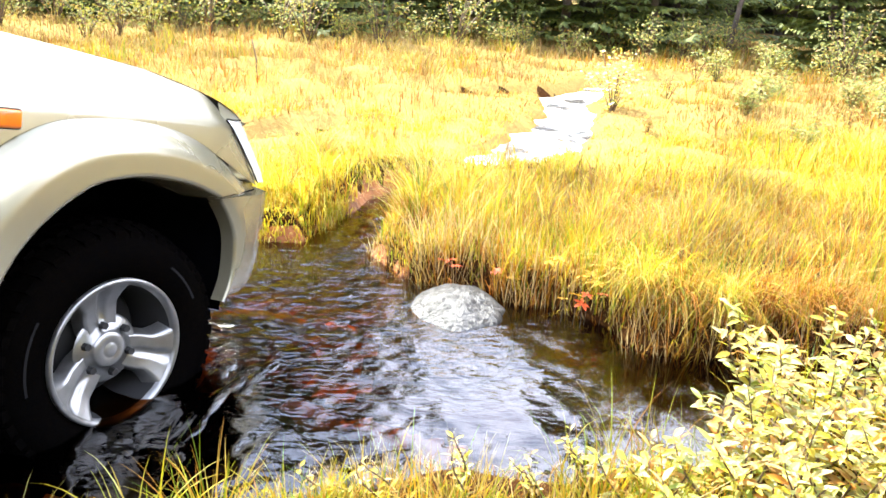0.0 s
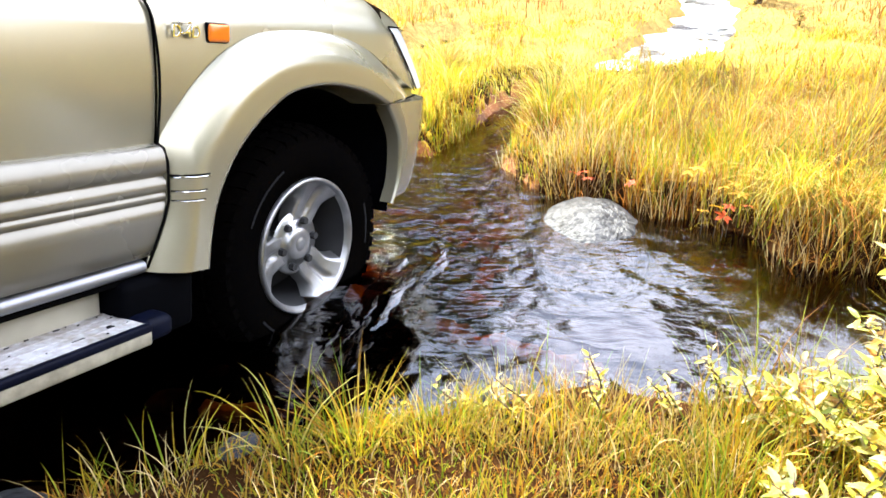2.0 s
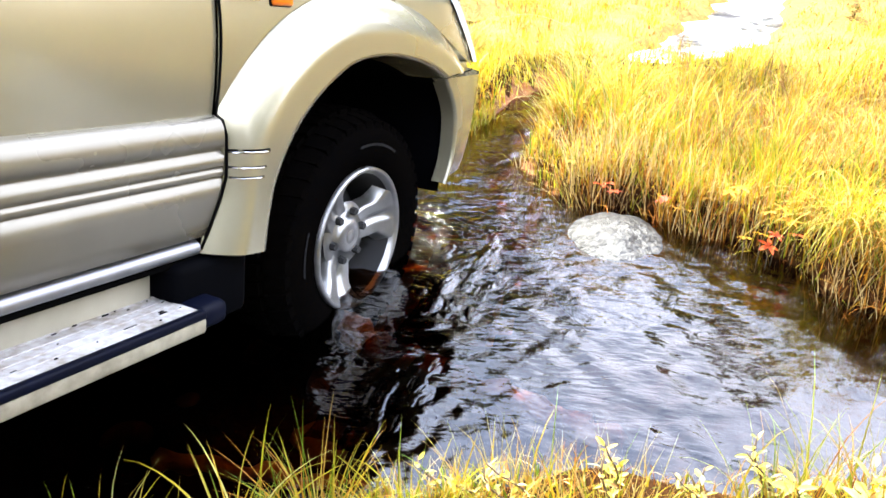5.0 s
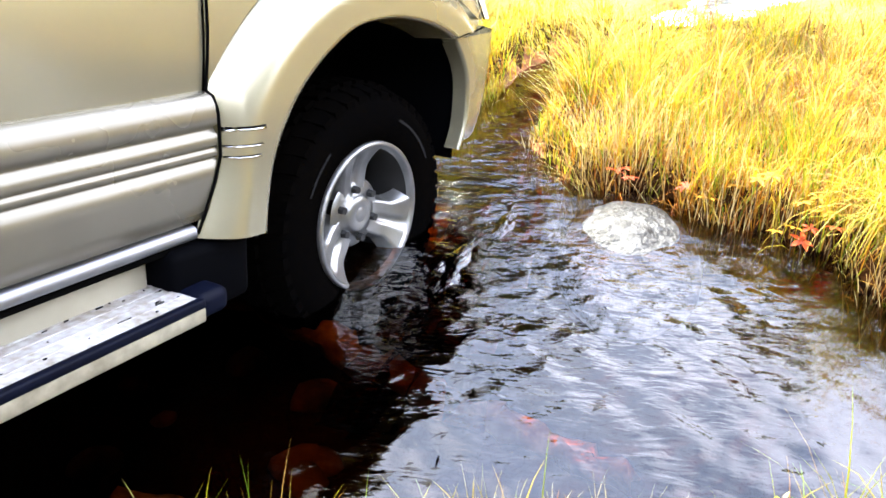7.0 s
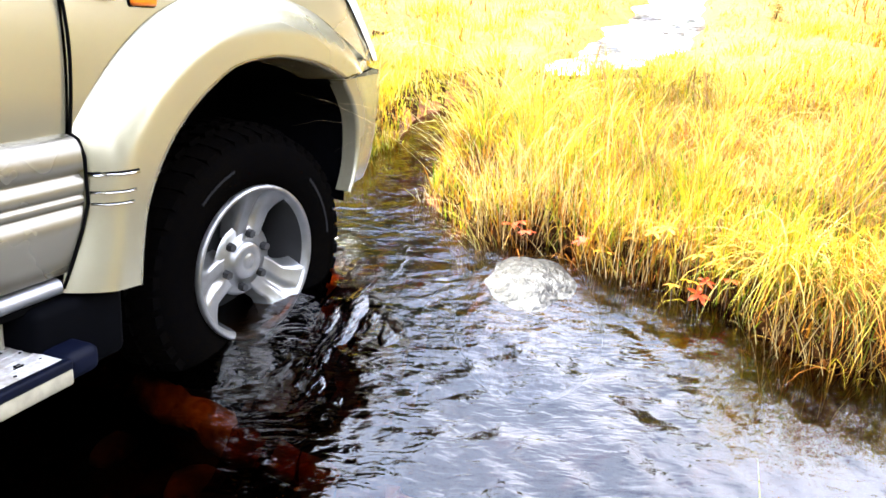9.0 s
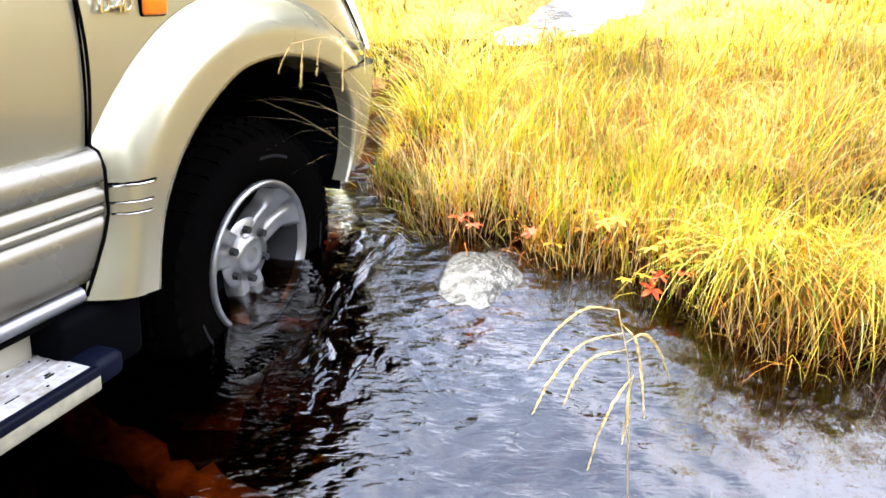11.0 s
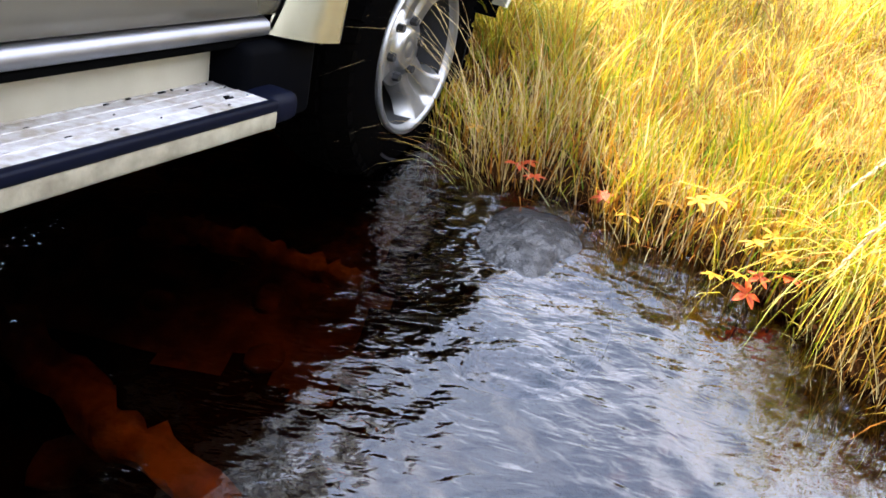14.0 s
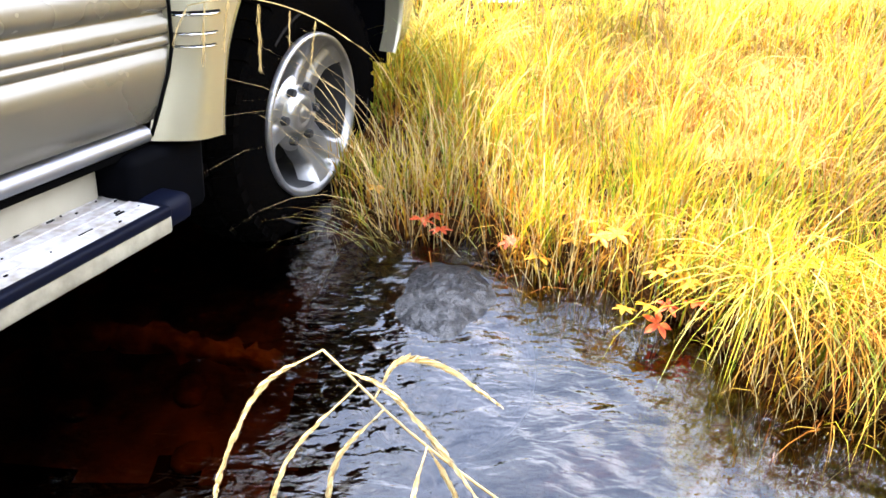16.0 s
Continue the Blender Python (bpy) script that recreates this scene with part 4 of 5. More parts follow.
def sunken_logs():
    for k, (a, b, rad) in enumerate((((-0.92, 2.46, -0.02), (0.14, 1.92, -0.01), 0.052), ((-1.0, 1.75, -0.06), (-0.35, 1.66, -0.02), 0.025), ((-0.84, 2.95, -0.05), (-0.26, 2.86, -0.05), 0.042))):
        a, b = Vector(a), Vector(b)
        side = (b - a).cross(Vector((0, 0, 1))).normalized()
        pts = [a.lerp(b, t) + side * (0.025 * math.sin(5 * t + k) + 0.008 * math.sin(23 * t)) + Vector((0, 0, 0.012 * math.sin(7 * t) + 0.006 * math.sin(31 * t))) for t in np.linspace(0, 1, 30)]
        bm = tube_bm(pts, rad, 10, 0.6)
        for v in bm.verts:
            v.co += Vector((noise.noise(v.co * 30), noise.noise(v.co * 30 + Vector((5, 0, 0))), noise.noise(v.co * 30 + Vector((9, 0, 0))))) * rad * 0.7
        tagged(part("sunken_branch", bm, WOOD), "rust-brown branch under the water", "branch", group="sunken branches")


# ---- plants ----
def leaf_shape(bm, m, length, width, fold=0.25):
    """One pointed leaf along +x of m, folded along its midrib."""
    pts = ((0, 0), (0.25, 0.75), (0.55, 1.0), (0.82, 0.6), (1, 0))
    mid = [bm.verts.new(m @ Vector((length * x, 0, -0.25 * length * x * x))) for x, _ in pts]
    for s in (-1, 1):
        rim = [bm.verts.new(m @ Vector((length * x, s * width / 2 * w, -0.25 * length * x * x + fold * width / 2 * w))) for x, w in pts[1:-1]]
        ring = [mid[0]] + rim + [mid[-1]]
        for j in range(len(pts) - 1):
            q = [mid[j], mid[j + 1], ring[j + 1], ring[j]]
            q = [v for i, v in enumerate(q) if v not in q[:i]]
            if len(q) > 2:
                bm.faces.new(q)


def willow(seed, at, height, stems=9, name="willow_shrub", leaf=0.044, spread_=0.6):
    r = random.Random(seed)
    root = tagged(new(name), "low willow shrub with narrow yellow green autumn leaves", "shrub", group="willows on the near bank")
    root.matrix_basis = pose(*at)
    leaves = bmesh.new()
    for s in range(stems):
        a = r.uniform(0, 6.283)
        tilt = r.uniform(0.1, spread_ + 0.35)
        h = height * r.uniform(0.6, 1.05)
        p0 = Vector((r.uniform(-0.05, 0.05), r.uniform(-0.05, 0.05), -0.02))
        d = Vector((math.cos(a) * math.sin(tilt), math.sin(a) * math.sin(tilt), math.cos(tilt)))
        pts = [p0 + d * h * t + Vector((0.03 * math.sin(4 * t + s), 0.03 * math.cos(3 * t + s), 0.05 * h * t * t)) for t in np.linspace(0, 1, 7)]
        part("stem", tube_bm(pts, 0.0042, 5, 0.35), TWIG, root)
        n = int(h / 0.009)
        for k in range(n):
            t = 0.22 + 0.78 * k / n
            i = min(int(t * 6), 5)
            p = pts[i].lerp(pts[i + 1], t * 6 - i)
            az = k * 2.4 + r.uniform(-0.4, 0.4)
            up = r.uniform(-0.1, 0.9)
            m = Matrix.Translation(p) @ Matrix.Rotation(az, 4, "Z") @ Matrix.Rotation(-up, 4, "Y") @ Matrix.Rotation(r.uniform(-0.6, 0.6), 4, "X")
            leaf_shape(leaves, m, leaf * r.uniform(0.7, 1.25), leaf * 0.33 * r.uniform(0.8, 1.3))
    part("foliage", leaves, WILLOW_LEAF, root, smooth=False)
    return root


def ground_z(x, y):
    return float(land(np.array(float(x)), np.array(float(y)))[0])


def willows():
    spots = [(0.62, 1.50, 0.26), (0.84, 1.62, 0.40), (1.02, 1.72, 0.46), (0.70, 1.30, 0.26), (0.95, 1.42, 0.42), (1.22, 1.86, 0.50), (1.25, 1.58, 0.46), (1.5, 1.9, 0.5),
             (1.5, 2.1, 0.5), (0.78, 1.46, 0.34), (1.12, 1.50, 0.46), (1.38, 1.72, 0.5), (0.92, 1.74, 0.40), (1.75, 1.8, 0.55), (0.52, 1.16, 0.28), (1.75, 2.1, 0.5), (1.1, 1.2, 0.35)]
    for k, (x, y, h) in enumerate(spots):
        willow(20 + k, (x, y, ground_z(x, y)), h, stems=9 + k % 4)
    # slender shoots that stand against the bright water
    for k, (x, y, h) in enumerate(((-0.22, 1.52, 0.14), (-0.06, 1.55, 0.16), (0.10, 1.58, 0.20), (0.26, 1.6, 0.15), (-0.32, 1.58, 0.12), (0.40, 1.62, 0.17))):
        w = willow(60 + k, (x, y, ground_z(x, y)), h, stems=2, name="willow_shoot", leaf=0.024, spread_=0.0)
        tagged(w, "slender willow shoot with a few yellow leaves", "shrub", group="willow shoots")


def tussock(at, n, h, droop, seed, label, width=(0.003, 0.006), radius=0.05, material=None, lean=0.35, toward=None):
    global rng
    keep = rng
    rng = np.random.default_rng(seed)
    a = rng.uniform(0, 6.283, n)
    rr = radius * np.sqrt(rng.random(n))
    base = np.stack([rr * np.cos(a), rr * np.sin(a), np.full(n, -0.02)], 1)
    az = a + rng.normal(0, 0.5, n) if toward is None else toward + rng.normal(0, 0.55, n)
    b = blades(base, rng.uniform(h * 0.55, h, n), rng.uniform(*width, n), np.abs(rng.normal(lean, 0.2, n)), np.abs(rng.normal(droop, 0.35, n)), az, 6)
    rng = keep
    ob = new("sedge_tussock")
    tuft = tagged(blade_mesh("blade_tuft", material or GRASS, b), kind="stuff")
    tuft.parent = ob
    ob.matrix_basis = pose(*at)
    return tagged(ob, label, "grass", group="sedge tussocks")


def tussocks():
    tussock((-0.45, 1.40, ground_z(-0.45, 1.40)), 100, 0.27, 0.8, 1, "green yellow sedge tussock on the near bank", (0.0025, 0.005), 0.06, GREEN_SEDGE)
    tussock((-0.60, 1.36, ground_z(-0.6, 1.36)), 34, 0.28, 1.2, 2, "thin sedge tussock with orange blades", radius=0.07)
    tussock((-0.85, 1.26, ground_z(-0.85, 1.26)), 16, 0.24, 1.0, 12, "thin dry sedge tussock", radius=0.08)
    tussock((-0.10, 1.48, ground_z(-0.1, 1.48)), 120, 0.24, 0.5, 3, "pale feathery grass tuft on the near bank", (0.0015, 0.003), 0.08, DRYGRASS)
    for k, (x, y) in enumerate(((0.26, 1.42), (0.42, 1.40), (-0.28, 1.44), (0.02, 1.36), (0.34, 1.26))):
        tussock((x, y, ground_z(x, y)), 90, 0.20, 0.7, 90 + k, "pale feathery grass tuft on the near bank", (0.0015, 0.0035), 0.08, (DRYGRASS, GREEN_SEDGE, GRASS)[k % 3])
    tussock((0.12, 1.50, ground_z(0.12, 1.5)), 90, 0.22, 0.5, 4, "pale feathery grass tuft on the near bank", (0.0015, 0.003), 0.07, DRYGRASS)
    for k, (x, y) in enumerate(((0.86, 2.84), (1.0, 2.78), (1.14, 2.74), (1.3, 2.76), (0.95, 2.9), (1.5, 2.8))):
        tussock((x, y, ground_z(x, y)), 110, 0.55, 2.0, 30 + k, "long arching golden sedge hanging over the water", (0.003, 0.006), 0.07, RUSSET if k % 2 else None, 0.5, -2.0 + 0.1 * k)
    tussock((-0.03, 3.24, ground_z(-0.03, 3.24)), 22, 0.85, 1.5, 70, "tall thin dry stems leaning over the water", (0.002, 0.003), 0.05, STRAW, 0.25, 3.3)
    tussock((0.02, 3.16, ground_z(0.02, 3.16)), 26, 0.60, 1.6, 71, "thin pale stems leaning over the water", (0.002, 0.003), 0.06, DRYGRASS, 0.3, 3.6)
    for k, (x, y) in enumerate(((-0.05, 3.95), (-0.02, 4.4), (0.15, 4.1), (-0.75, 4.9))):
        tussock((x, y, ground_z(x, y)), 130, 0.5, 1.9, 50 + k, "rounded tussock of pale arching sedge", (0.003, 0.006), 0.08, DRYGRASS if k % 2 else None, 0.4)


def cinquefoil(at, material, seed, size=0.035, stem=0.10):
    r = random.Random(seed)
    root = tagged(new("cinquefoil"), ("red" if material == RED_LEAF else "yellow") + " five-fingered marsh leaf at the water's edge", "plant", group="marsh leaves")
    root.matrix_basis = pose(*at)
    part("stem", tube_bm([(0, 0, -stem), (0.004, 0.003, -stem / 2), (0, 0, 0)], 0.0016, 5), TWIG, root)
    bm = bmesh.new()
    tip = Matrix.Rotation(r.uniform(-0.5, 0.3), 4, "X") @ Matrix.Rotation(r.uniform(-0.3, 0.3), 4, "Y")
    for k in range(5 + seed % 2):
        leaf_shape(bm, tip @ Matrix.Rotation(k * 6.283 / (5 + seed % 2) + r.uniform(-0.2, 0.2), 4, "Z") @ Matrix.Rotation(-0.15, 4, "Y"), size * r.uniform(0.8, 1.2), size * 0.42)
    part("leaf", bm, material, root, smooth=False)


def marsh_leaves():
    for k, (x, y, z, red) in enumerate(((0.635, 2.816, 0.19, 1), (0.59, 2.814, 0.19, 0), (0.613, 2.79, 0.16, 1), (0.545, 2.84, 0.16, 0), (0.613, 2.86, 0.25, 0), (0.68, 2.87, 0.22, 0), (0.66, 2.90, 0.25, 0),
                                        (0.10, 3.20, 0.17, 1), (0.07, 3.18, 0.17, 1), (0.12, 3.15, 0.16, 1), (0.50, 2.98, 0.26, 0), (0.53, 2.95, 0.29, 0), (-0.05, 3.22, 0.24, 0), (0.70, 2.83, 0.19, 1),
                                        (0.37, 3.03, 0.16, 0), (0.30, 3.09, 0.17, 1), (0.45, 3.05, 0.20, 0))):
        cinquefoil((x, y, z), RED_LEAF if red else ORANGE_LEAF, k, 0.030 + 0.006 * (k % 3), 0.14)


def spruce(seed, at, height):
    r = random.Random(seed)
    root = tagged(new("spruce"), "dark green young spruce at the edge of the wood", "tree", group="spruces")
    root.matrix_basis = pose(*at)
    part("trunk", tube_bm([(0, 0, -0.2), (0.03, 0, height * 0.4), (0, 0.02, height)], 0.018 * height + 0.02, 8, 0.15), BARK, root)
    V, F = [], []
    z = 0.06 * height
    while z < height * 0.98:
        t = z / height
        reach = (0.30 * height * (1 - t) ** 0.85 + 0.05) * r.uniform(0.75, 1.15)
        n = max(4, int(9 * (1 - t * 0.5)))
        off = r.uniform(0, 6.28)
        for k in range(n):
            a = off + 6.283 * k / n + r.uniform(-0.25, 0.25)
            ln = reach * r.uniform(0.65, 1.1)
            m = max(5, int(ln / 0.055))
            for j in range(m):
                q = (j + 1) / m
                cx, cy, cz = math.cos(a) * ln * q, math.sin(a) * ln * q, z - 0.25 * ln * q + 0.22 * ln * q * q
                for s in (-1, 1):
                    w = 0.16 * (1 - 0.55 * q) * r.uniform(0.7, 1.2)
                    b = a + s * r.uniform(0.5, 1.0)
                    dz = r.uniform(-0.07, 0.02)
                    px, py = -math.sin(b) * 0.022, math.cos(b) * 0.022
                    i = len(V)
                    V += [(cx - px, cy - py, cz), (cx + px, cy + py, cz + 0.01), (cx + math.cos(b) * w + px, cy + math.sin(b) * w + py, cz + dz),
                          (cx + math.cos(b) * w * 1.3, cy + math.sin(b) * w * 1.3, cz + dz - 0.02)]
                    F += [(i, i + 1, i + 2, i + 3)]
        z += 0.055 * height * (0.55 + 0.5 * (1 - t))
    mesh_object("crown", V, F, NEEDLE, root, smooth=False)
    return root


def bush(seed, at, size, n=900, material=None, label="leafy green undergrowth bush"):
    r = random.Random(seed)
    root = tagged(new("bush"), label, "bush", group="undergrowth")
    root.matrix_basis = pose(*at)
    tips = []
    for k in range(9):
        a, tl = r.uniform(0, 6.283), r.uniform(0.1, 0.8)
        e = Vector((math.cos(a) * math.sin(tl), math.sin(a) * math.sin(tl), math.cos(tl))) * size * r.uniform(0.6, 1.0)
        tips.append(e)
        part("stem", tube_bm([(0, 0, -0.05), e * 0.5 + Vector((0, 0, 0.05)), e], 0.012 * size, 5, 0.3), TWIG, root)
    V, F = [], []
    for k in range(n):
        e = r.choice(tips) * (r.random() ** 0.5)
        p = e + Vector((r.gauss(0, 0.13), r.gauss(0, 0.13), r.gauss(0, 0.10))) * size
        if p.z < 0:
            continue
        u = Vector((r.gauss(0, 1), r.gauss(0, 1), r.gauss(0, 0.6))).normalized()
        w = u.orthogonal().normalized()
        l = 0.05 * r.uniform(0.6, 1.3) * (0.6 + 0.4 * size)
        i = len(V)
        V += [p - u * l * 0.5, p + w * l * 0.25, p + u * l * 0.5, p - w * l * 0.25]
        F += [(i, i + 1, i + 2, i + 3)]
    mesh_object("foliage", V, F, material or BUSH_LEAF, root, smooth=False)
    return root


FERNS = ((2.4, 8.1, 0.36), (3.1, 9.4, 0.42), (3.6, 6.7, 0.32), (3.25, 6.6, 0.22), (1.75, 6.3, 0.22))


def wood():
    r = random.Random(11)
    for k in range(34):
        x = -11 + 22 * (k + r.uniform(0.1, 0.9)) / 34
        y = 12.9 + 0.03 * abs(x) ** 1.2 + r.uniform(-0.4, 1.8) - (1.5 if x > 5 else 0)
        spruce(100 + k, (x, y, ground_z(x, y)), r.uniform(1.8, 4.0))
    first = [spruce(300 + k, (-6 + 4 * k, 19.5, ground_z(-6 + 4 * k, 19.5)), 6.0 + 0.5 * k) for k in range(4)]
    for k in range(80):                                  # taller trees behind
        x, y = r.uniform(-22, 22), r.uniform(16.5, 27)
        s = copy_thing(first[k % 4], pose(x, y, ground_z(x, y), 0, 0, r.uniform(0, 360)))
    tall = [spruce(350 + k, (x, y, ground_z(x, y)), 8.4 + 0.5 * k) for k, (x, y) in enumerate(((-3.5, 19.5), (-7.0, 19.0), (8.0, 19.5)))]
    for k in range(52):                                  # the tallest leave a gap where the sun comes through
        x = -15 + 14.2 * r.random() if k % 4 else 7 + 12 * r.random()
        y = 19 + 5 * r.random()
        copy_thing(tall[k % 3], pose(x, y, ground_z(x, y), 0, 0, r.uniform(0, 360)) @ Matrix.Scale(1.5 if x < 0 else 1.0, 4))
    for k in range(7):                                   # a few tall trees stand close by the gap
        x, y = 2.9 + 0.22 * k, 14.0 + 2.6 * r.random()
        copy_thing(tall[k % 3], pose(x, y, ground_z(x, y), 0, 0, r.uniform(0, 360)) @ Matrix.Scale(0.9 + 0.15 * r.random(), 4))
    for k in range(90):                                  # unseen trees added round the meadow, to darken the car's side
        a, q = radians(-15 + 205 * (k + r.random()) / 90), 10.5 + 5 * r.random()
        x, y = q * math.cos(a), 1.0 - q * math.sin(a)
        copy_thing(first[k % 4], pose(x, y, ground_z(x, y), 0, 0, r.uniform(0, 360)) @ Matrix.Scale(1.15, 4))
    for k in range(40):
        x = -11 + 22 * (k + r.random()) / 40
        y = 11.7 + r.uniform(-0.5, 1.2) - (1.6 if x > 5.2 else 0)
        bush(400 + k, (x, y, ground_z(x, y)), r.uniform(0.5, 1.1), 420)
    for k, (x, y, s) in enumerate(FERNS):
        bush(560 + k, (x, y, ground_z(x, y)), s * 0.75, 110, DRYGRASS, "pale cream dead fern standing in the meadow")
    tagged(part("leaning_trunk", tube_bm([(4.5, 12.4, 0.2), (4.62, 12.5, 1.2), (4.95, 12.6, 2.4), (5.1, 12.7, 3.6)], 0.05, 8, 0.4), BARK), "thin grey leaning dead trunk at the wood's edge", "tree")
    for k, (x, y, s) in enumerate(((1.64, 7.2, 0.55), (5.0, 8.6, 0.6), (5.6, 8.9, 0.7), (-4.2, 11.6, 0.8), (4.4, 8.2, 0.4), (4.2, 7.3, 0.42), (4.7, 7.9, 0.5), (3.9, 6.5, 0.35), (5.4, 8.1, 0.6), (6.0, 9.6, 0.8), (5.2, 10.2, 0.7), (3.3, 8.0, 0.4), (3.9, 8.9, 0.45), (2.9, 7.2, 0.28), (3.5, 9.8, 0.45), (4.5, 10.6, 0.5), (3.0, 6.2, 0.24))):
        bush(500 + k, (x, y, ground_z(x, y)), s, 700, WILLOW_LEAF if k == 0 else None, "light green young bush beside the stream" if k == 0 else "leafy green undergrowth bush")


def bow_wave():
    """Low crescents of water pushed up in front of and beside the wheel."""
    root = tagged(new("bow_wave"), "low curved bow waves of brown water round the wheel", "water")
    for k, (off, tall) in enumerate(((-0.02, 0.011), (0.035, 0.014), (0.10, 0.010), (0.17, 0.009))):
        line = curve_at([(0.56 + off, 0.14), (0.545 + off, -0.04), (0.42 + off, -0.15 - off), (0.12, -0.20 - off), (-0.22, -0.25 - off * 1.3), (-0.60, -0.32 - off * 1.6)], 40)
        V, F = [], []
        for i, (x, y) in enumerate(line):
            t = i / 39
            broken = noise.noise(Vector((i * 0.23, k * 7.1, 1.5))) + 0.6 * noise.noise(Vector((i * 0.61, k * 3.3, 4.0)))
            h = tall * math.sin(math.pi * min(1, t * 1.02 + 0.05)) ** 0.7 * max(0.0, 0.45 + 1.3 * broken) - 0.002
            a, b = line[max(i - 1, 0)], line[min(i + 1, 39)]
            n = np.array([b[1] - a[1], -(b[0] - a[0])])
            n = n / np.hypot(*n)
            x, y = x + 0.03 * noise.noise(Vector((i * 0.17, k * 5.0, 9.0))), y + 0.035 * noise.noise(Vector((i * 0.19, k * 2.0, 12.0)))
            fat = 0.7 + 0.6 * abs(broken)
            for w, z in ((-0.080, -0.008), (-0.045, h * 0.25), (-0.020, h * 0.75), (0.0, h), (0.013, h * 0.72), (0.028, h * 0.22), (0.050, -0.008)):
                V.append((x + n[0] * w * fat, y + n[1] * w * fat, z))
        for i in range(39):
            for j in range(6):
                F.append((i * 7 + j, i * 7 + j + 1, i * 7 + j + 8, i * 7 + j + 7))
        mesh_object("wave_crest", V, F, WATER, root)
    return root


def dry_stalk(name, pts, rad, heads, seed, label):
    """A dead stem whose tip carries drooping seed heads."""
    r = random.Random(seed)
    root = tagged(new(name), label, "grass")
    part("stem", tube_bm([tuple(p) for p in curve_at(pts, 24)], rad, 6, 0.6), STRAW, root)
    for a, b in heads:
        a, b = Vector(a), Vector(b)
        bm = bmesh.new()
        for k in range(44):
            t = r.random()
            p = a.lerp(b, t) + Vector((0, 0, 0.004 * math.sin(3.14 * t)))
            m = Matrix.Translation(p) @ (b - a).to_track_quat("X", "Z").to_matrix().to_4x4() @ Matrix.Rotation(r.uniform(0, 6.28), 4, "X") @ Matrix.Rotation(r.uniform(-0.5, 0.1), 4, "Y")
            leaf_shape(bm, m, (b - a).length * 0.20, (b - a).length * 0.013)
        part("seed_head", bm, STRAW, root, smooth=False)
    return root


def panicle(pts, sprays, seed, label):
    """A dead stem with arching branches set thick with papery spikelets."""
    r = random.Random(seed)
    root = tagged(new("dry_grass_stalk"), label, "grass")
    part("stem", tube_bm([tuple(p) for p in curve_at(pts, 24)], 0.0013, 6, 0.7), STRAW, root)
    for way in sprays:
        line = [Vector(p) for p in curve_at(way, 30)]
        twig = part("branch", tube_bm(line, 0.0007, 5, 0.5), STRAW, root)
        bm = bmesh.new()
        for k in range(100):
            t = 0.12 + 0.88 * k / 100
            i = min(int(t * 29), 28)
            d = line[i + 1] - line[i]
            fat = 0.5 + 0.5 * math.sin(math.pi * min(1, t * 1.02))
            m = Matrix.Translation(line[i].lerp(line[i + 1], t * 29 - i)) @ d.to_track_quat("X", "Z").to_matrix().to_4x4() @ Matrix.Rotation(k * 2.4, 4, "X") @ Matrix.Rotation(-r.uniform(0.1, 0.45), 4, "Y")
            leaf_shape(bm, m, 0.0125 * fat * r.uniform(0.8, 1.2), 0.0030 * fat)
        part("seed_plume", bm, STRAW, twig, smooth=False)
    return root


# seconds, hub x y z, heading, pitch, roll of the car
CAR_ROWS = [
    (0.0, -0.927, 2.016, 0.251, 71.16, 1.01, -0.21),
    (0.5, -0.889, 2.056, 0.258, 71.72, 1.11, -0.09),
    (1.0, -0.850, 2.093, 0.254, 72.12, 1.13, -0.02),
    (1.5, -0.840, 2.114, 0.254, 72.38, 0.91, 0.01),
    (2.0, -0.818, 2.148, 0.259, 72.82, 1.13, 0.05),
    (2.5, -0.798, 2.169, 0.254, 72.91, 1.35, 0.39),
    (3.0, -0.779, 2.198, 0.251, 72.82, 1.48, 0.73),
    (3.5, -0.760, 2.232, 0.245, 72.85, 1.51, 0.95),
    (6.0, -0.649, 2.489, 0.304, 74.32, 0.92, -0.30),
    (6.5, -0.651, 2.517, 0.300, 74.38, 0.79, -0.16),
    (7.0, -0.645, 2.557, 0.299, 74.49, 0.76, 0.03),
    (7.5, -0.636, 2.611, 0.315, 74.82, 0.53, 0.13),
    (8.0, -0.637, 2.638, 0.320, 75.08, 0.45, 0.18),
    (8.5, -0.646, 2.649, 0.318, 75.26, 0.59, 0.16),
    (9.0, -0.650, 2.656, 0.310, 75.30, 0.87, 0.15),
    (11.5, -0.460, 2.913, 0.252, 73.51, 1.64, 1.66),
    (12.0, -0.420, 2.974, 0.266, 72.83, 1.19, 2.06),
    (12.5, -0.363, 3.051, 0.277, 72.36, 0.78, 2.45),
    (13.0, -0.358, 3.107, 0.279, 72.13, 0.59, 2.48),
    (13.5, -0.304, 3.220, 0.334, 72.57, 0.60, 2.00),
    (14.0, -0.257, 3.314, 0.393, 73.03, 0.76, 1.36),
    (14.5, -0.251, 3.342, 0.388, 73.17, 0.62, 0.84),
    (15.0, -0.255, 3.352, 0.386, 73.20, 0.40, 0.43),
    (15.5, -0.254, 3.361, 0.378, 73.23, 0.11, 0.11),
    (16.0, -0.256, 3.374, 0.380, 73.27, -0.17, -0.20),
]


# ---- build ----
ground()
stream = water()
upstream_water()
car_root = car()
front_wheel, other_wheels = car_rest(car_root)
stones()
sunken_logs()
grasses()
tussocks()
willows()
marsh_leaves()
wood()
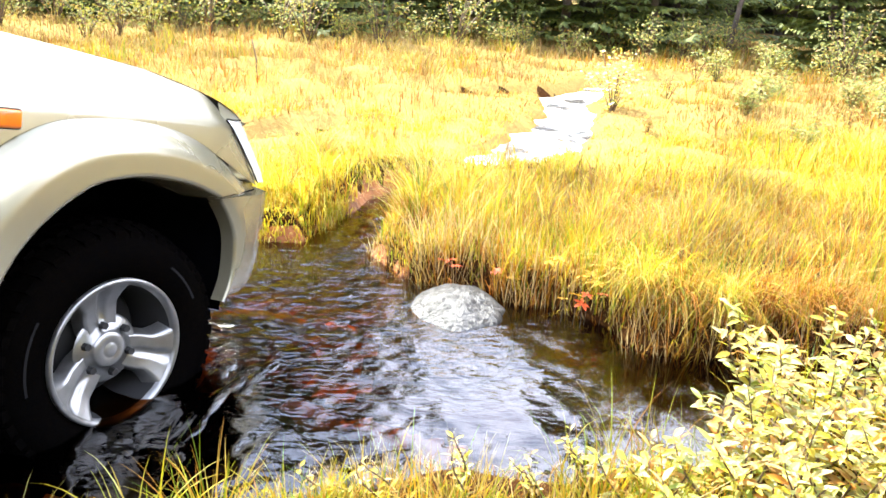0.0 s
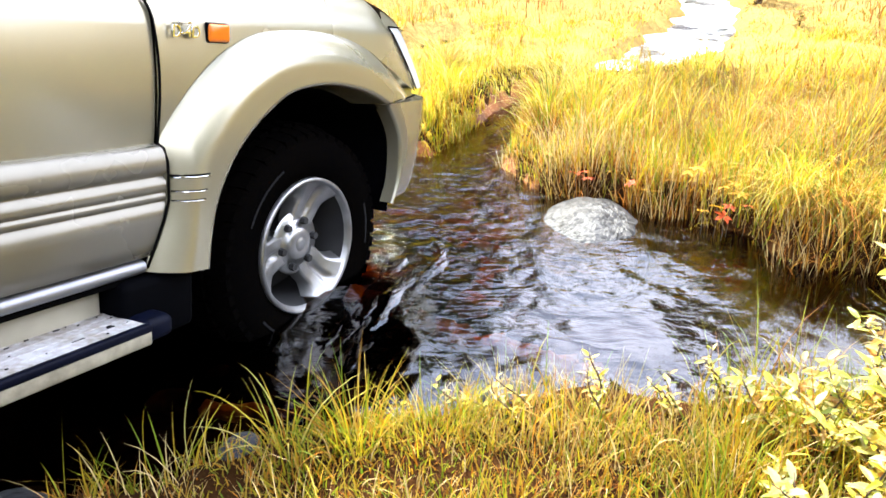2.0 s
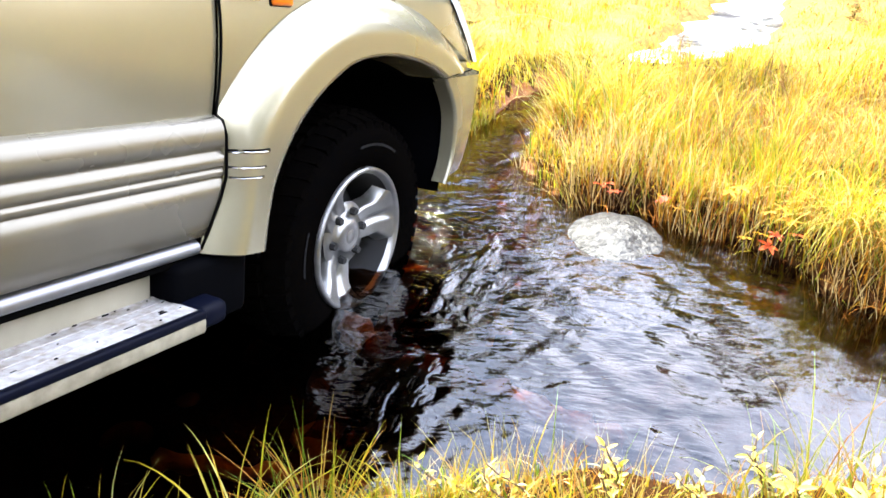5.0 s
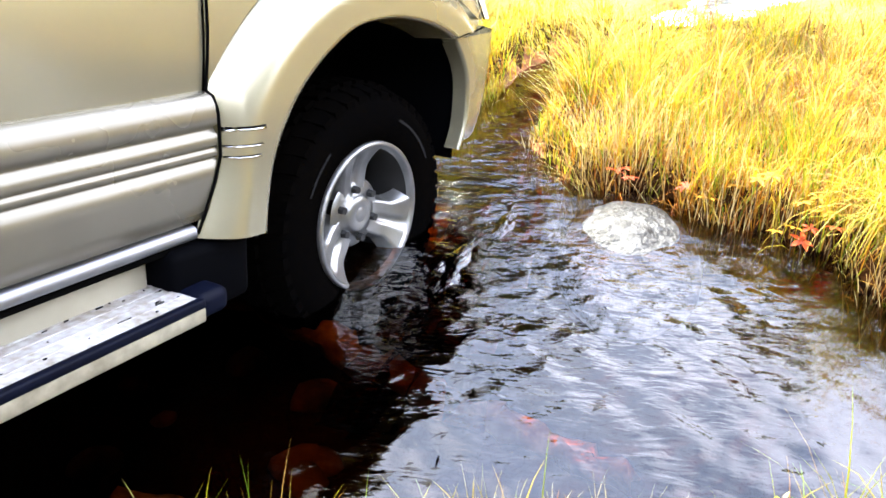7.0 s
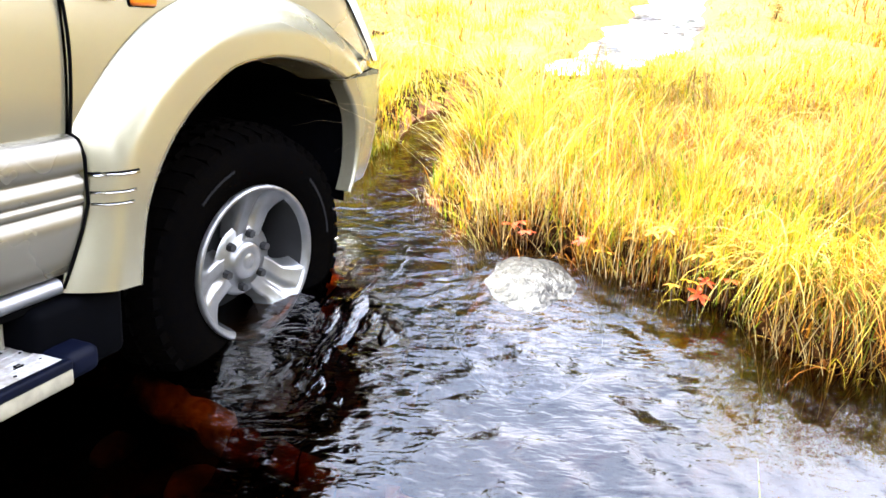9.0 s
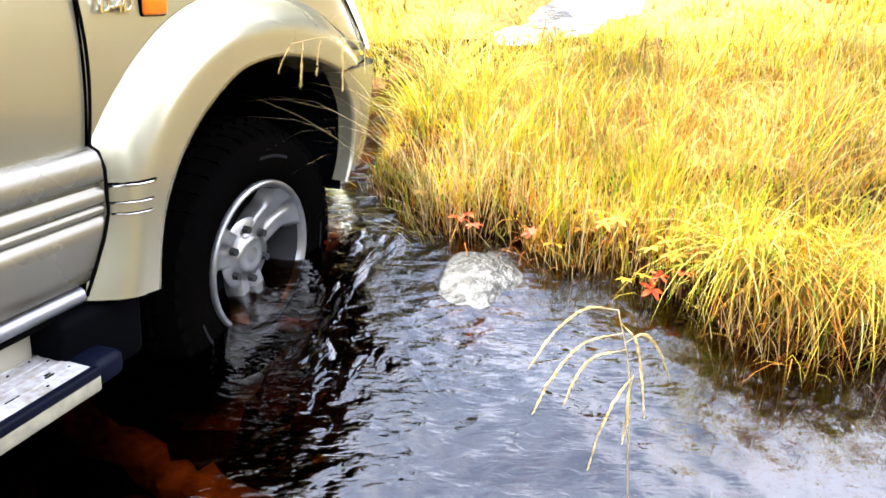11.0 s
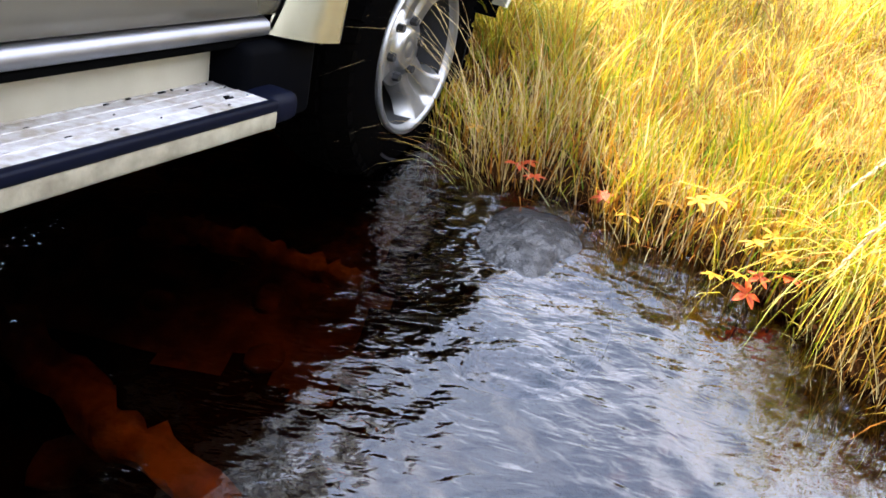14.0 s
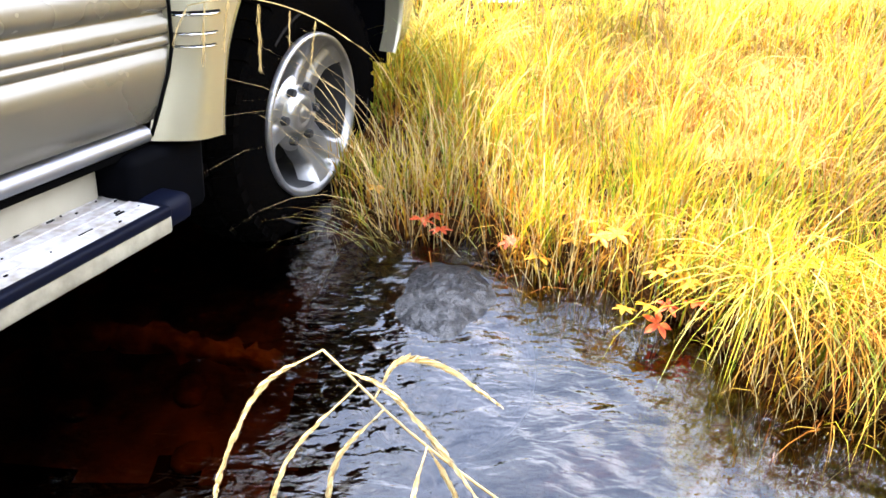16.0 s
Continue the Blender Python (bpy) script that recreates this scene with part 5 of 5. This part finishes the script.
dead_twig = tagged(part("dead_stick", tube_bm([(-1.90, 8.13, 0.2), (-1.88, 8.13, 0.45), (-1.92, 8.13, 0.66)], 0.012, 6, 0.6), TWIG), "short dark dead stick in the meadow", "branch")

wave = bow_wave()
SPRAY = [[(0, 0, 0), (-0.05, 0.012, 0), (-0.11, -0.010, 0.01), (-0.16, -0.052, 0.01)], [(0, -0.035, 0), (-0.07, -0.036, 0.01), (-0.13, -0.072, 0.015), (-0.17, -0.112, 0.02)],
         [(0, -0.060, 0), (-0.05, -0.062, -0.01), (-0.085, -0.085, -0.01), (-0.11, -0.116, -0.01)], [(0.002, -0.10, 0), (-0.03, -0.118, 0.01), (-0.07, -0.160, 0.01), (-0.10, -0.215, 0)],
         [(0.002, -0.10, 0), (-0.006, -0.125, -0.01), (-0.018, -0.160, -0.01), (-0.028, -0.195, -0.02)], [(0, -0.02, 0), (0.012, -0.05, 0.01), (0.010, -0.10, 0.01), (0.0, -0.16, 0.01)],
         [(0, -0.05, 0), (0.03, -0.045, 0), (0.050, -0.07, 0), (0.058, -0.115, 0)]]
stalk = panicle([(0.03, -0.80, -0.40), (0.015, -0.50, -0.22), (0.004, -0.25, -0.09), (0, -0.10, -0.01), (0, 0, 0)], SPRAY, 4, "pale dry grass panicle with arching feathery branches")
ARCH = [(0.06, 3.22, 0.14), (0.06, 3.08, 0.45), (0.02, 2.90, 0.69), (-0.04, 2.79, 0.80), (-0.11, 2.76, 0.853), (-0.20, 2.75, 0.876), (-0.29, 2.75, 0.862)]
dry_stalk("dry_grass_panicle", ARCH, 0.0012, [((-0.29, 2.75, 0.862), (-0.325, 2.75, 0.800)), ((-0.26, 2.75, 0.870), (-0.275, 2.74, 0.775)), ((-0.22, 2.75, 0.875), (-0.235, 2.74, 0.800)),
          ((-0.17, 2.75, 0.870), (-0.178, 2.74, 0.765)), ((-0.12, 2.757, 0.858), (-0.125, 2.745, 0.800)), ((-0.08, 2.77, 0.835), (-0.092, 2.76, 0.770))], 9, "thin dry grass panicle arching from the bank over the water")
NOSE_DOWN = 11.0
WATER_LEVEL = [(0.0, 0.055), (3.5, 0.068), (6.0, 0.085), (9.0, 0.092), (11.5, 0.098), (16.0, 0.102)]
STEER = [(0.0, -12.0), (1.5, -8.0), (3.5, 4.0), (6.0, -4.0), (7.0, -5.0), (9.0, -10.0), (11.5, -3.0), (12.5, 2.0), (14.5, 0.0), (16.0, -4.0)]
LIFT = [(0.0, 0.0), (0.5, -0.008), (1.0, 0.008), (2.0, 0.012), (3.5, 0.007), (6.0, -0.04), (7.0, -0.04), (8.0, -0.03), (9.0, -0.04), (11.5, -0.04), (12.5, -0.01), (13.5, 0.0), (14.5, -0.034), (16.0, -0.018)]
ROLL_RADIUS = 0.316
SLIP = [(0.0, 0.0), (6.0, 12.0), (9.0, 15.0), (16.0, 0.0)]

# seconds, top of the stalk x y z, turn, sway in the wind
STALK_ROWS = [(0, 0.86, 1.46, 0.44, 20, -70), (9, 0.84, 1.46, 0.44, 20, -70), (11.5, 0.292, 2.072, 0.721, 20, 8), (12, 0.307, 2.094, 0.726, 20, 8), (12.5, 0.370, 2.053, 0.727, 20, 6), (13, 0.302, 2.100, 0.700, 20, 6), (13.5, 0.341, 2.068, 0.769, 15, 6), (14, 0.489, 1.990, 0.923, 10, 0), (14.3, 0.475, 1.886, 0.952, 10, 0), (14.55, 0.490, 1.891, 0.936, 10, 0), (14.7, 0.418, 1.886, 0.940, 8, -6), (14.9, 0.376, 1.923, 0.963, 8, 0), (15, 0.299, 1.956, 0.965, 6, 0), (15.2, 0.356, 1.917, 0.945, 6, 0), (15.4, 0.339, 1.945, 0.992, 5, 4), (15.6, 0.355, 1.912, 0.956, 5, 0), (15.7, 0.327, 1.899, 0.924, 4, 4), (15.8, 0.224, 1.851, 0.845, 4, 16), (15.9, 0.126, 1.861, 0.861, 3, 34), (16, 0.079, 1.879, 0.897, 2, 46)]


def motions():
    rows, wheel, rear = [], [], [[], [], []]
    far = 0.0
    last = None
    for t, x, y, z, yaw, pitch, roll in CAR_ROWS:
        if last:
            far += math.hypot(x - last[0], y - last[1])
        last = (x, y)
        m = Matrix.Translation((x, y, z)) @ Euler((radians(roll), radians(pitch), radians(yaw))).to_matrix().to_4x4() @ pose(0, 0, 0, 0, NOSE_DOWN, 0)
        rows.append((t, m))
        spin = math.degrees(far / ROLL_RADIUS) + float(np.interp(t, *zip(*SLIP)))
        steer = float(np.interp(t, *zip(*STEER)))
        lift = float(np.interp(t, *zip(*LIFT)))
        wheel.append((t, pose(0.042, 0.006, lift, 0, 0, steer) @ pose(0, 0, 0, 0, spin - 16.0, 0)))
        for k, (wx, wy, turn) in enumerate(((0, 2 * MID, 180), (-2.675, 0, 0), (-2.675, 2 * MID, 180))):
            rear[k].append((t, pose(wx, wy, 0, 0, 0, turn + (steer if k == 0 else 0)) @ pose(0, 0, 0, 0, spin if turn == 0 else -spin, 0)))
    walk(car_root, rows)
    walk(front_wheel, wheel)
    for w, r in zip(other_wheels, rear):
        walk(w, r)
    level = lambda t: float(np.interp(t, *zip(*WATER_LEVEL)))
    walk(wave, [(t, Matrix.Translation((x, y, level(t) - 0.004)) @ pose(0, 0, 0, 0, 0, yaw)) for t, x, y, z, yaw, pitch, roll in CAR_ROWS])
    walk(stalk, [(t, pose(x, y, z, 55, 0, turn) @ pose(0, 0, 0, 0, 0, sway)) for t, x, y, z, turn, sway in STALK_ROWS])
    walk(stream, [(t, pose(0.10 * t * FLOW[0] - 0.8, 0.10 * t * FLOW[1] + 0.5, z)) for t, z in
                  [(0.5 * k, float(np.interp(0.5 * k, *zip(*WATER_LEVEL)))) for k in range(33)]])


motions()
